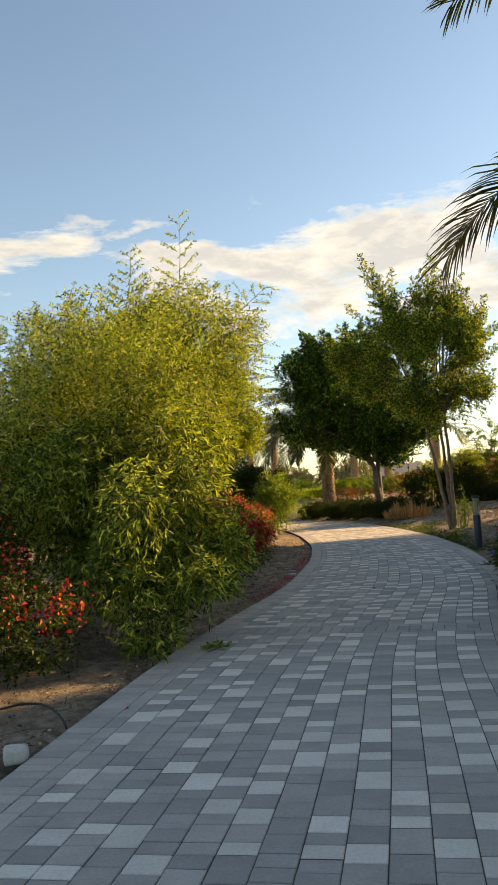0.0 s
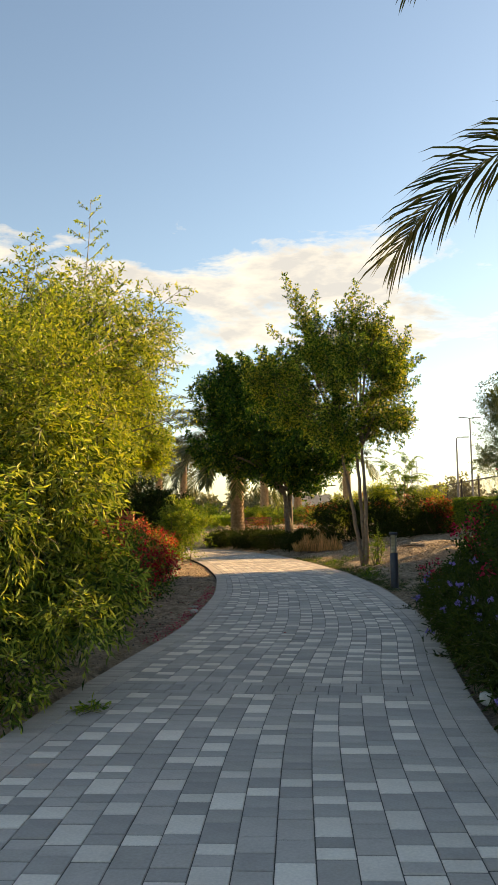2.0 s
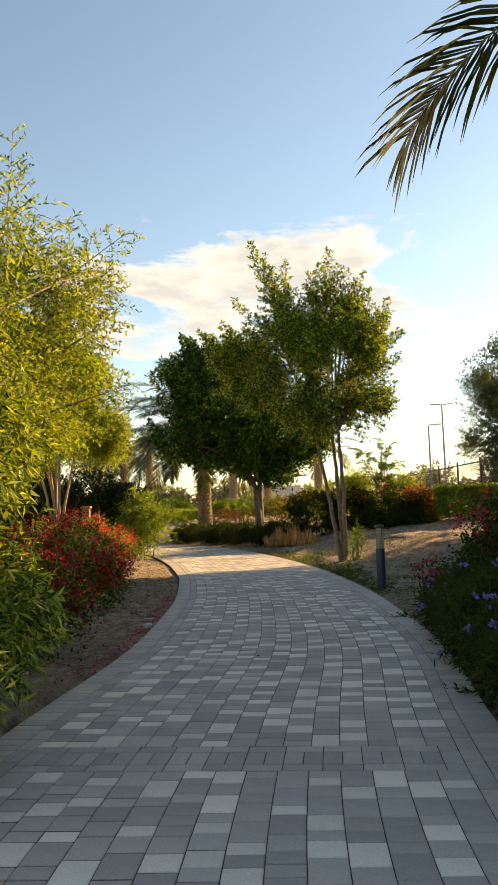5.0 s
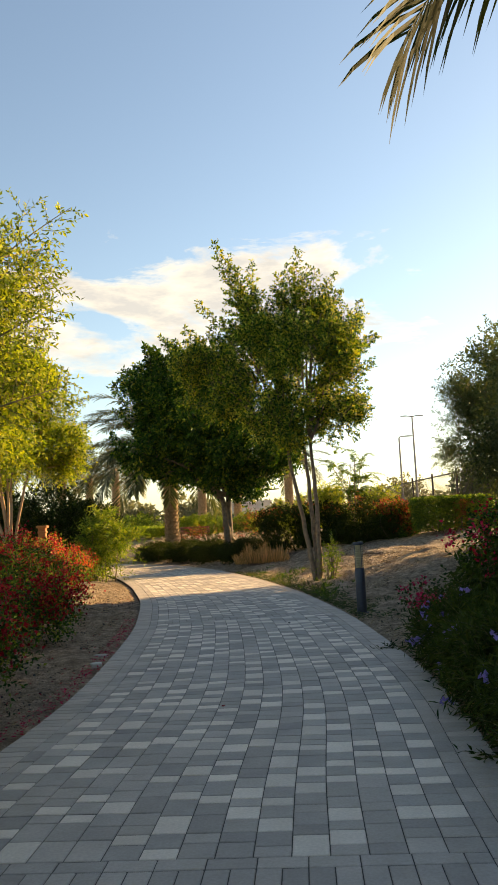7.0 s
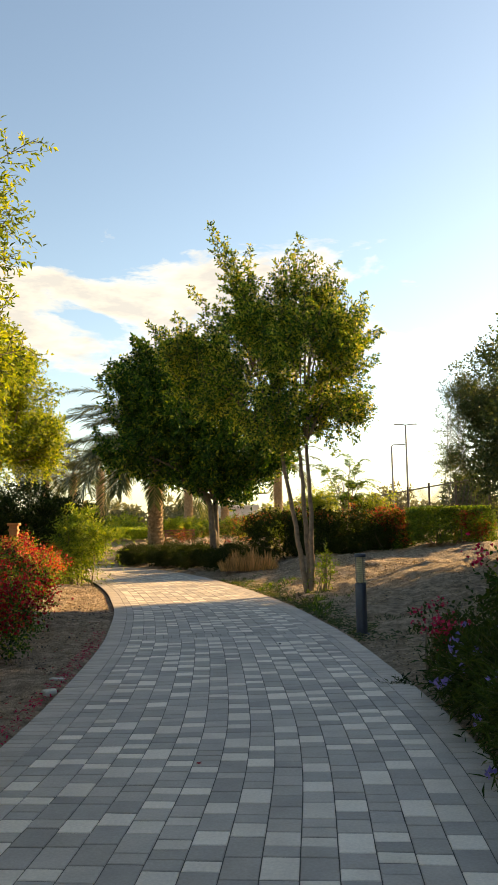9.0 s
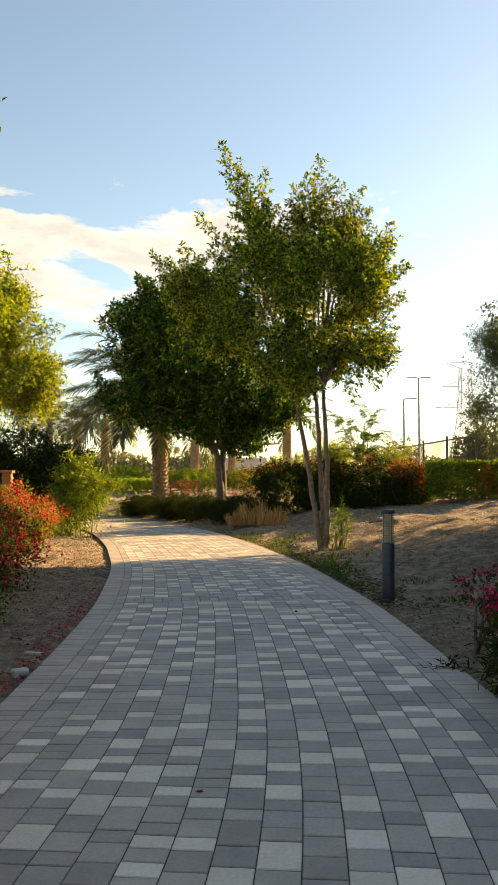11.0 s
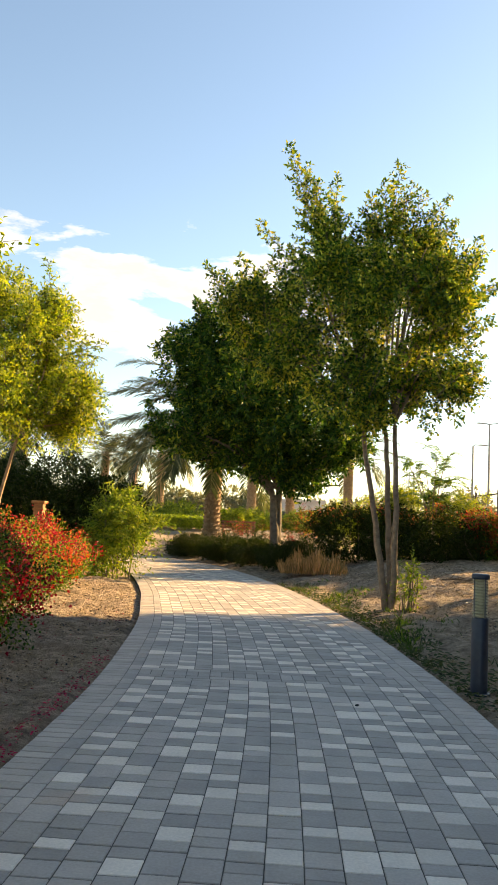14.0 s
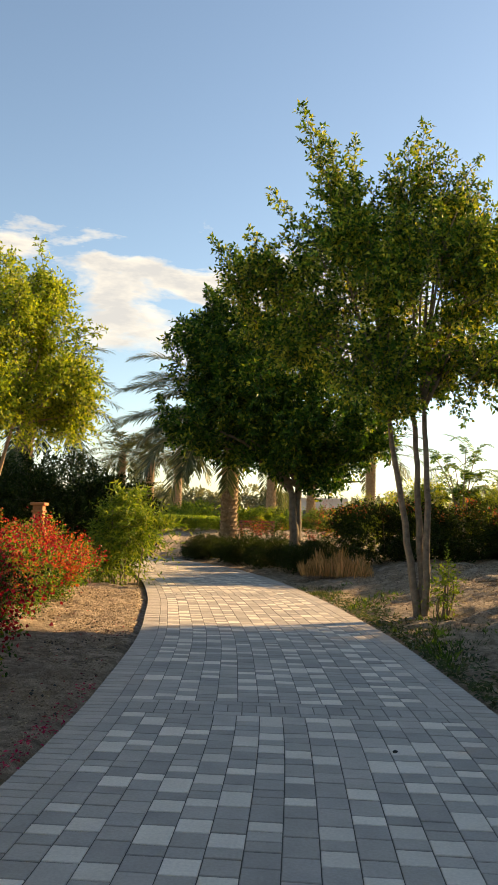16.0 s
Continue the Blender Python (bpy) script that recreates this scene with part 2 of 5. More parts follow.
# ---- mesh helpers ----
def mesh_of(name, verts, faces, mats, index=None, smooth=False):
    """verts (n,3); faces (m,3) or (m,4) as arrays."""
    verts, faces = np.asarray(verts, np.float32).reshape(-1, 3), np.asarray(faces, np.int32)
    me = bpy.data.meshes.new(name)
    k = faces.shape[1]
    me.vertices.add(len(verts))
    me.vertices.foreach_set("co", verts.ravel())
    me.loops.add(faces.size)
    me.loops.foreach_set("vertex_index", faces.ravel())
    me.polygons.add(len(faces))
    me.polygons.foreach_set("loop_start", np.arange(len(faces), dtype=np.int32) * k)
    for m in mats if isinstance(mats, (list, tuple)) else [mats]:
        me.materials.append(m)
    if index is not None:
        me.polygons.foreach_set("material_index", np.asarray(index, np.int32))
    me.polygons.foreach_set("use_smooth", np.full(len(faces), smooth))
    me.update(calc_edges=True)
    return me


def part(name, me, parent=None, label="", kind=""):
    ob = new(name, me)
    ob.parent = parent
    return tagged(ob, label, kind=kind)


def thing(name, x, y, z, label, category, group="", kind=""):
    ob = new(name)
    ob.location = (x, y, z)
    ob.empty_display_size = 0.2
    return tagged(ob, label, category, group, kind)


def bm_mesh(name, bm, mat, smooth=False):
    me = bpy.data.meshes.new(name)
    bm.to_mesh(me)
    bm.free()
    me.materials.append(mat)
    for p in me.polygons:
        p.use_smooth = smooth
    return me


def box_bm(sx, sy, sz, z0=0.0, bevel=0.01, at=(0, 0)):
    bm = bmesh.new()
    bmesh.ops.create_cube(bm, size=1, matrix=Matrix.Translation((at[0], at[1], z0 + sz / 2)) @ Matrix.Diagonal((sx, sy, sz, 1)))
    if bevel:
        bmesh.ops.bevel(bm, geom=bm.edges[:], offset=bevel, segments=2, affect="EDGES", profile=0.6)
    return bm


def lathe(name, profile, mat, seg=28, smooth=True):
    """profile: rows of (radius, z), bottom to top."""
    a = np.linspace(0, 2 * np.pi, seg, endpoint=False)
    v = np.concatenate([np.c_[r * np.cos(a), r * np.sin(a), np.full(seg, z)] for r, z in profile])
    f = []
    for i in range(len(profile) - 1):
        for j in range(seg):
            k = (j + 1) % seg
            f.append((i * seg + j, i * seg + k, (i + 1) * seg + k, (i + 1) * seg + j))
    return mesh_of(name, v, f, mat, smooth=smooth)


def tube(points, radii, seg=7):
    """Verts and quads of a tapered tube along points."""
    p = np.asarray(points, float)
    t = np.gradient(p, axis=0)
    t /= np.linalg.norm(t, axis=1)[:, None] + 1e-9
    ref = np.where(np.abs(t[:, 2:3]) > 0.9, [[1.0, 0, 0]], [[0, 0, 1.0]])
    u = np.cross(t, ref)
    u /= np.linalg.norm(u, axis=1)[:, None] + 1e-9
    w = np.cross(t, u)
    a = np.linspace(0, 2 * np.pi, seg, endpoint=False)
    r = np.asarray(radii, float)[:, None, None]
    v = p[:, None] + r * (np.cos(a)[None, :, None] * u[:, None] + np.sin(a)[None, :, None] * w[:, None])
    i, j = np.meshgrid(np.arange(len(p) - 1), np.arange(seg), indexing="ij")
    k = (j + 1) % seg
    f = np.stack([i * seg + j, i * seg + k, (i + 1) * seg + k, (i + 1) * seg + j], -1).reshape(-1, 4)
    return v.reshape(-1, 3), f


def join(pieces):
    vs, fs, n = [], [], 0
    for v, f in pieces:
        vs.append(v)
        fs.append(np.asarray(f) + n)
        n += len(v)
    return np.concatenate(vs), np.concatenate(fs)


def bezier(a, b, c, n=10):
    t = np.linspace(0, 1, n)[:, None]
    return (1 - t) ** 2 * np.array(a, float) + 2 * t * (1 - t) * np.array(b, float) + t ** 2 * np.array(c, float)


def unit(v):
    return v / (np.linalg.norm(v, axis=-1, keepdims=True) + 1e-9)


def kites(rng, pos, direc, length, width, fold=0.25, flat=0.5, droop=0.0):
    """A folded leaf blade at every pos: two triangles over the midrib."""
    n = len(pos)
    d = unit(direc + np.array([0, 0, -droop]))
    up = unit(np.array([0, 0, 1.0]) * flat + rng.normal(0, 1, (n, 3)) * (1 - flat))
    s = unit(np.cross(d, up))
    nrm = np.cross(s, d)
    length = np.broadcast_to(length, n)[:, None] * rng.uniform(0.65, 1.25, (n, 1))
    width = np.broadcast_to(width, n)[:, None] * rng.uniform(0.75, 1.2, (n, 1))
    mid = pos + d * length * 0.42 + nrm * width * fold
    tip = pos + d * length - nrm * length * 0.08
    v = np.stack([pos, mid - s * width * 0.5 , tip, mid + s * width * 0.5], 1)
    # the midrib stays lower than the edges
    i = np.arange(n)[:, None] * 4
    f = np.concatenate([i + [0, 1, 2], i + [0, 2, 3]], 1).reshape(-1, 3)
    return v.reshape(-1, 3), f


def lumps(p, seed, scale=1.0):
    """Smooth value about -1 to 1, for uneven outlines and gaps."""
    r = np.random.default_rng(seed)
    out = 0
    for k in range(5):
        w = unit(r.normal(0, 1, 3)) * scale * (1.2 + 0.9 * k)
        out = out + np.sin(p @ w + r.uniform(0, 6.28)) / (1 + 0.35 * k)
    return out / 2.6


def branchlets(rng, clumps, n, shell=0.45, up=0.3, wild=0.6, gap=-0.6, seed=0, gap_scale=1.3, box=False):
    """Origins and directions of twigs through a set of clumps (x, y, z, rx, ry, rz)."""
    c = np.array(clumps, float)
    w = (c[:, 3] * c[:, 4] * c[:, 5]) ** 0.72
    pick = rng.choice(len(c), n * 2, p=w / w.sum())
    if box:
        q = rng.uniform(-1, 1, (n * 2, 3))
        face = rng.random(n * 2) < 1 - shell
        ax = rng.integers(0, 3, n * 2)
        sg = np.where(rng.random(n * 2) < 0.5, -1.0, 1.0)
        sg = np.where(ax == 2, 1.0, sg)
        rows = np.arange(n * 2)[face]
        q[rows, ax[face]] = sg[face] * rng.uniform(0.8, 1.0, len(rows))
        out = unit(q ** 5 + 1e-6)
    else:
        out = unit(rng.normal(0, 1, (n * 2, 3)))
        q = out * (rng.random((n * 2, 1)) ** shell)
    p = c[pick, :3] + q * c[pick, 3:]
    if not box:
        p = p + out * c[pick, 3:] * 0.16 * lumps(p, seed + 7, 1.6)[:, None]
    keep = (lumps(p, seed, gap_scale) > gap) & (p[:, 2] > 0.03)
    p, out = p[keep][:n], out[keep][:n]
    d = unit(out + np.array([0, 0, up]) + rng.normal(0, wild, p.shape))
    return p, d


def spray(rng, p, d, twig, per, leaf, width, droop=0.1, splay=0.9, flat=0.45, sag=0.15):
    """Leaves set along twigs that start at p and run along d."""
    n = len(p)
    L = twig * rng.uniform(0.5, 1.3, (n, 1))
    t = (np.arange(per) + 0.6) / per
    pos = p[:, None] + d[:, None] * (L * t)[..., None] + np.array([0, 0, -1.0]) * (sag * L * t ** 2)[..., None]
    side = unit(np.cross(d, rng.normal(0, 1, d.shape)))
    other = np.cross(d, side)
    ang = (np.arange(per) * 2.4)[None, :, None] + rng.uniform(0, 6, (n, 1, 1))
    direc = d[:, None] * 0.75 + splay * (np.cos(ang) * side[:, None] + np.sin(ang) * other[:, None])
    direc = direc + rng.normal(0, 0.25, direc.shape)
    return kites(rng, pos.reshape(-1, 3), unit(direc.reshape(-1, 3)), leaf, width, flat=flat, droop=droop)


def twig_tubes(p, d, twig, r, sag=0.15):
    """Three-sided stalks, one a twig."""
    q = np.stack([p - d * twig * 0.35, p + d * twig * 0.5 - np.array([0, 0, sag * twig * 0.25]), p + d * twig - np.array([0, 0, sag * twig])], 1)
    side = unit(np.cross(d, np.array([0.3, 0.2, 1.0])))
    other = np.cross(d, side)
    a = np.array([0, 2.09, 4.19])
    ring = np.cos(a)[None, :, None] * side[:, None] + np.sin(a)[None, :, None] * other[:, None]
    rad = np.array([1.0, 0.75, 0.35]) * r
    v = q[:, :, None] + ring[:, None] * rad[None, :, None, None]
    base = np.arange(len(p))[:, None] * 9
    f = []
    for i in range(2):
        for j in range(3):
            k = (j + 1) % 3
            f.append(base + [i * 3 + j, i * 3 + k, i * 3 + 3 + k, i * 3 + 3 + j])
    return v.reshape(-1, 3), np.stack(f, 1).reshape(-1, 4)


# ---- the lie of the land ----
CENTRE = [(-0.1, -14), (-0.45, -6), (-0.62, 0), (-0.5, 4.5), (-0.40, 7.5), (-0.16, 10), (0.16, 12.5), (0.28, 14.6), (0.30, 18),
          (0.17, 20.5), (-0.06, 23.2), (-0.42, 25.7), (-0.85, 28.3), (-1.65, 32), (-2.5, 35), (-3.8, 38.3), (-6.2, 41.8), (-9.6, 44.4), (-14, 46), (-22, 47.2), (-34, 48)]
HALF = 1.8


def centre_line():
    p = np.array(CENTRE, float)
    ext = np.vstack([2 * p[0] - p[1], p, 2 * p[-1] - p[-2]])
    out = []
    for i in range(1, len(ext) - 2):
        a, b, c, d = ext[i - 1:i + 3]
        t = np.linspace(0, 1, 60, endpoint=False)[:, None]
        out.append(0.5 * (2 * b + (c - a) * t + (2 * a - 5 * b + 4 * c - d) * t ** 2 + (3 * b - a - 3 * c + d) * t ** 3))
    return np.vstack(out + [p[-1:]])


LINE = centre_line()
ARC = np.r_[0, np.cumsum(np.linalg.norm(np.diff(LINE, axis=0), axis=1))]
_t = unit(np.gradient(LINE, axis=0))
for _ in range(30):
    _t = unit(np.vstack([_t[:1], (_t[:-2] + 2 * _t[1:-1] + _t[2:]) / 4, _t[-1:]]))
NORMAL = np.c_[_t[:, 1], -_t[:, 0]]


def along(s, u):
    """The place s metres along the path and u metres to the right of its middle."""
    s = np.asarray(s, float)
    x, y = np.interp(s, ARC, LINE[:, 0]), np.interp(s, ARC, LINE[:, 1])
    nx, ny = np.interp(s, ARC, NORMAL[:, 0]), np.interp(s, ARC, NORMAL[:, 1])
    return x + nx * u, y + ny * u


def arc_at(y):
    return float(np.interp(y, LINE[:1000, 1], ARC[:1000]))


def smooth(a, b, x):
    t = np.clip((np.asarray(x, float) - a) / (b - a), 0, 1)
    return t * t * (3 - 2 * t)


def from_path(x, y):
    """Signed metres from the path's middle line: right is positive."""
    pts = LINE[::6]
    x, y = np.asarray(x, float), np.asarray(y, float)
    best = np.full(x.shape, 1e9)
    sign = np.zeros(x.shape)
    for (px, py), (nx, ny) in zip(pts, NORMAL[::6]):
        d = np.hypot(x - px, y - py)
        s = (x - px) * nx + (y - py) * ny
        m = d < best
        best = np.where(m, d, best)
        sign = np.where(m, np.sign(s), sign)
    return best * np.where(sign == 0, 1, sign)


def land(x, y, d=None):
    """Height of the ground: level round the path, a low rise behind the bollard."""
    x, y = np.asarray(x, float), np.asarray(y, float)
    d = from_path(x, y) if d is None else d
    rise = (0.62 * smooth(1.9, 6.5, d) + 0.38 * smooth(6.6, 10.5, d)) * smooth(16, 26, y)
    left = 0.18 * smooth(2.2, 6, -d)
    far = smooth(70, 140, np.hypot(x, y - 10))
    return (rise + left) * (1 - far)


def ground_z(x, y):
    return float(land(np.array([x]), np.array([y]))[0])


def build_ground():
    rng = np.random.default_rng(3)
    near = np.arange(-9, 11.01, 0.11)
    side = np.cumsum(1.18 ** np.arange(46) * 0.14)
    xs = np.r_[(-9 - side)[::-1], near, 11 + side]
    neary = np.arange(1, 46.01, 0.11)
    ys = np.r_[(1 - side)[::-1], neary, 46 + side]
    X, Y = np.meshgrid(xs, ys, indexing="ij")
    D = from_path(X, Y)
    Z = land(X, Y, D)
    P = np.stack([X, Y, 0 * X], -1)

    def field(times):
        a = rng.normal(0, 1, X.shape)
        for _ in range(times):
            a[1:-1, 1:-1] = (a[:-2, 1:-1] + a[2:, 1:-1] + a[1:-1, :-2] + a[1:-1, 2:] + a[1:-1, 1:-1]) / 5
        return a / a.std()

    clods = 0.014 * lumps(P, 11, 2.2) + (0.020 + 0.012 * (D > 0)) * field(12) + 0.024 * field(3) + 0.008 * field(0)
    free = smooth(1.95, 2.6, np.abs(D)) * (np.hypot(X, Y - 20) < 60)
    Z = Z - 0.025 + clods * (0.25 + 0.75 * free) * (np.hypot(X, Y - 20) < 60)
    Z = np.where(np.abs(D) < 1.92, -0.07, Z)
    nx, ny = X.shape
    i, j = np.meshgrid(np.arange(nx - 1), np.arange(ny - 1), indexing="ij")
    f = np.stack([i * ny + j, (i + 1) * ny + j, (i + 1) * ny + j + 1, i * ny + j + 1], -1).reshape(-1, 4)
    ob = part("ground", mesh_of("ground", np.stack([X, Y, Z], -1), f, M["soil"], smooth=True))
    tagged(ob, "dry sandy brown garden soil reaching to the horizon", "ground", kind="structure")


build_ground()


# ---- trees, shrubs, hedges ----
def stems_to(rng, base, clumps, r0, mat, parent, name="limb", wob=0.25, fork=0.35, many=1):
    """Tapered limbs from a fork to the middle of every clump, each a part."""
    for c in clumps:
        for _ in range(many):
            tip = np.array(c[:3]) + rng.normal(0, 0.4, 3) * np.array(c[3:])
            mid = (np.array(base) * (1 - fork) + tip * fork) + np.array([0, 0, 0.35 * (tip[2] - base[2])]) + rng.normal(0, wob, 3)
            pts = bezier(base, mid, tip, 9)
            v, f = tube(pts, np.linspace(r0, r0 * 0.22, 9), 7)
            part(name, mesh_of(name, v, f, mat, smooth=True), parent)


def crown(rng, name, clumps, n, per, twig, leaf, width, mat, parent, seed, tw=0.006, tw_share=0.4, label="", **kw):
    opts = {k: kw.pop(k) for k in ("shell", "up", "wild", "gap", "gap_scale", "box") if k in kw}
    p, d = branchlets(rng, clumps, n, seed=seed, **opts)
    v, f = spray(rng, p, d, twig, per, leaf, width, **kw)
    ob = part(name, mesh_of(name, v, f, mat), parent, label)
    if tw_share:
        k = int(len(p) * tw_share)
        v, f = twig_tubes(p[:k], d[:k], twig, tw)
        part("twig", mesh_of("twig", v, f, M["twig"]), parent, kind="stuff")
    return p, d


def blooms(rng, name, p, d, share, per, size, mat, parent, spread=0.07, label="", out=0.12):
    """Clusters of bracts at some of the twig ends."""
    k = rng.random(len(p)) < share
    q = p[k] + d[k] * out
    pos = (q[:, None] + rng.normal(0, spread, (len(q), per, 3))).reshape(-1, 3)
    v, f = kites(rng, pos, unit(rng.normal(0, 1, pos.shape) + np.array([0, 0, 0.4])), size, size * 0.85, flat=0.2)
    part(name, mesh_of(name, v, f, mat), parent, label, "stuff")


def shatter(rng, clumps, k, size=0.42, lift=0.15):
    """Breaks every big clump into many small uneven ones, so that the crown is ragged and lets sky through."""
    out = []
    for x, y, z, rx, ry, rz in clumps:
        n = max(3, int(k * (rx * ry * rz) ** 0.6))
        for _ in range(n):
            o = unit(rng.normal(0, 1, 3)) * rng.random() ** 0.4
            q = size * rng.uniform(0.55, 1.25)
            out.append((x + o[0] * rx, y + o[1] * ry, z + o[2] * rz + lift * abs(o[2]) * rz, q * rng.uniform(0.7, 1.2), q * rng.uniform(0.7, 1.2), q * rng.uniform(0.6, 1.3)))
    return out


def rel(clumps, x, y, z):
    return [(c[0] - x, c[1] - y, c[2] - z, c[3], c[4], c[5]) for c in clumps]


def trunk_part(pts, radii, mat, parent, name="trunk", seg=10):
    v, f = tube(pts, radii, seg)
    return part(name, mesh_of(name, v, f, mat, smooth=True), parent)


def frond_mesh(rng, a, b, c, leaflets=54, llen=0.42, lw=0.022, r=0.022, sag=0.35, start=0.16, fan=0.55, mat="frond"):
    """Palm leaf: an arched rachis and two ranks of stiff leaflets."""
    n = 40
    pts = bezier(a, b, c, n)
    t = np.linspace(0, 1, n)
    v0, f0 = tube(pts, r * (1 - 0.88 * t), 5)
    tt = np.linspace(start, 0.995, leaflets)
    P = np.stack([np.interp(tt, t, pts[:, i]) for i in range(3)], 1)
    T = unit(np.stack([np.interp(tt, t, np.gradient(pts[:, i])) for i in range(3)], 1))
    S = unit(np.cross(T, [0, 0, 1.0]))
    U = np.cross(S, T)
    ln = llen * (0.35 + 1.0 * np.sin(np.pi * (0.12 + 0.80 * tt)) ** 0.8)
    vs, fs, n0 = [], [], 0
    for sg in (-1, 1):
        d = unit(S * sg + T * (fan + 0.9 * tt[:, None] ** 2) + U * rng.uniform(-0.05, 0.5, (leaflets, 1)) + rng.normal(0, 0.09, S.shape))
        L = (ln * rng.uniform(0.85, 1.12, leaflets))[:, None]
        w = unit(np.cross(d, U)) * lw * 0.5
        m1 = P + d * L * 0.45 - np.array([0, 0, 1.0]) * L * sag * 0.12
        m2 = P + d * L * 0.8 - np.array([0, 0, 1.0]) * L * sag * 0.42
        tip = P + d * L - np.array([0, 0, 1.0]) * L * sag * 0.75
        q = np.stack([P - w * 0.5, P + w * 0.5, m1 - w, m1 + w, m2 - w * 0.8, m2 + w * 0.8, tip], 1)
        i = np.arange(leaflets)[:, None] * 7
        fs.append(np.concatenate([i + [0, 1, 3], i + [0, 3, 2], i + [2, 3, 5], i + [2, 5, 4], i + [4, 5, 6]], 1).reshape(-1, 3) + n0)
        vs.append(q.reshape(-1, 3))
        n0 += leaflets * 7
    v1, f1 = np.concatenate(vs), np.concatenate(fs)
    return mesh_of("frond", v0, f0, M["rachis"], smooth=True), mesh_of("leaflet", v1, f1, M[mat])


def frond_part(parent, meshes):
    f = part("frond", meshes[0], parent)
    part("leaflet", meshes[1], f, kind="stuff")


def boots(height, r0, r1, rows, per, size):
    """Old leaf bases in a spiral round a palm trunk."""
    bits = []
    for i in range(rows):
        z = height * (i + 0.5) / rows
        r = r0 + (r1 - r0) * z / height
        for j in range(per):
            a = 2 * math.pi * (j + 0.5 * (i % 2) + 0.07 * i) / per
            e = np.array([math.cos(a), math.sin(a), 0])
            s = np.array([-math.sin(a), math.cos(a), 0])
            h = size * (0.9 + 0.2 * math.sin(i * 3 + j * 5))
            w = 2 * math.pi * r / per * 0.52
            u = np.array([0, 0, 1.0])
            c = e * r + u * z
            v = [c - s * w * 0.75 - u * h * 0.6, c + s * w * 0.75 - u * h * 0.6, c + s * w + e * 0.02, c - s * w + e * 0.02,
                 c - s * w * 0.55 + e * 0.085 + u * h * 0.5, c + s * w * 0.55 + e * 0.085 + u * h * 0.5,
                 c + s * w * 0.5 + u * h * 0.55, c - s * w * 0.5 + u * h * 0.55]
            f = [(0, 1, 2, 3), (3, 2, 5, 4), (4, 5, 6, 7), (0, 3, 4, 7), (1, 6, 5, 2)]
            bits.append((np.array(v), np.array(f)))
    return join(bits)


def palm(x, y, height, r, fronds, flen, seed, label, special=(), group="date palms", detail=1.0, droop=1.0, lw=0.03, llen=0.5, mat="frond"):
    rng = np.random.default_rng(seed)
    z0 = ground_z(x, y) - 0.05
    tree = thing("date_palm", x, y, z0, label, "palm", group)
    n = 9
    pts = np.c_[np.zeros(n), np.zeros(n), np.linspace(0, height, n)]
    trunk_part(pts, np.linspace(r, r * 0.82, n), M["palm_boot"], tree, seg=14)
    if detail > 0.3:
        v, f = boots(height * 0.98, r * 0.98, r * 0.84, int(height / 0.17), 11, 0.2)
        part("leaf_base", mesh_of("leaf_base", v, f, M["palm_boot"]), tree, "stubs of cut palm leaves", "stuff")
    v, f = tube(np.c_[np.zeros(5), np.zeros(5), height + np.array([-0.1, 0.15, 0.4, 0.6, 0.75])], [r * 0.8, r * 1.05, r * 0.9, r * 0.5, 0.03], 12)
    part("crownshaft", mesh_of("crownshaft", v, f, M["palm_boot"], smooth=True), tree)
    ends = [tuple(np.array(e) - np.array([x, y, z0])) for e in special]
    for k in range(fronds):
        az = k * 2.39996 + rng.uniform(-0.2, 0.2)
        q = (k + 0.5) / fronds
        el = 1.25 - 1.75 * q * droop + rng.uniform(-0.12, 0.12)
        L = flen * rng.uniform(0.88, 1.08)
        o = np.array([math.cos(az), math.sin(az), 0])
        a = np.array([0, 0, height + 0.25]) + o * r * 0.5
        b = a + o * L * 0.5 * math.cos(el) + np.array([0, 0, L * 0.62 * math.sin(max(el, 0.15)) + 0.25])
        c = a + o * L * (0.62 + 0.3 * math.cos(el)) * (0.75 if el < 0 else 0.9) + np.array([0, 0, L * (0.75 * math.sin(el) - 0.18)])
        frond_part(tree, frond_mesh(rng, a, b, c, int(58 * detail), llen, lw / detail ** 0.5, mat=mat))
    for b, c in zip(ends[::2], ends[1::2]):
        a = np.array([0, 0, height + 0.25])
        frond_part(tree, frond_mesh(rng, a, b, c, 96, 0.62, 0.03, sag=0.42, fan=0.4))
    return tree


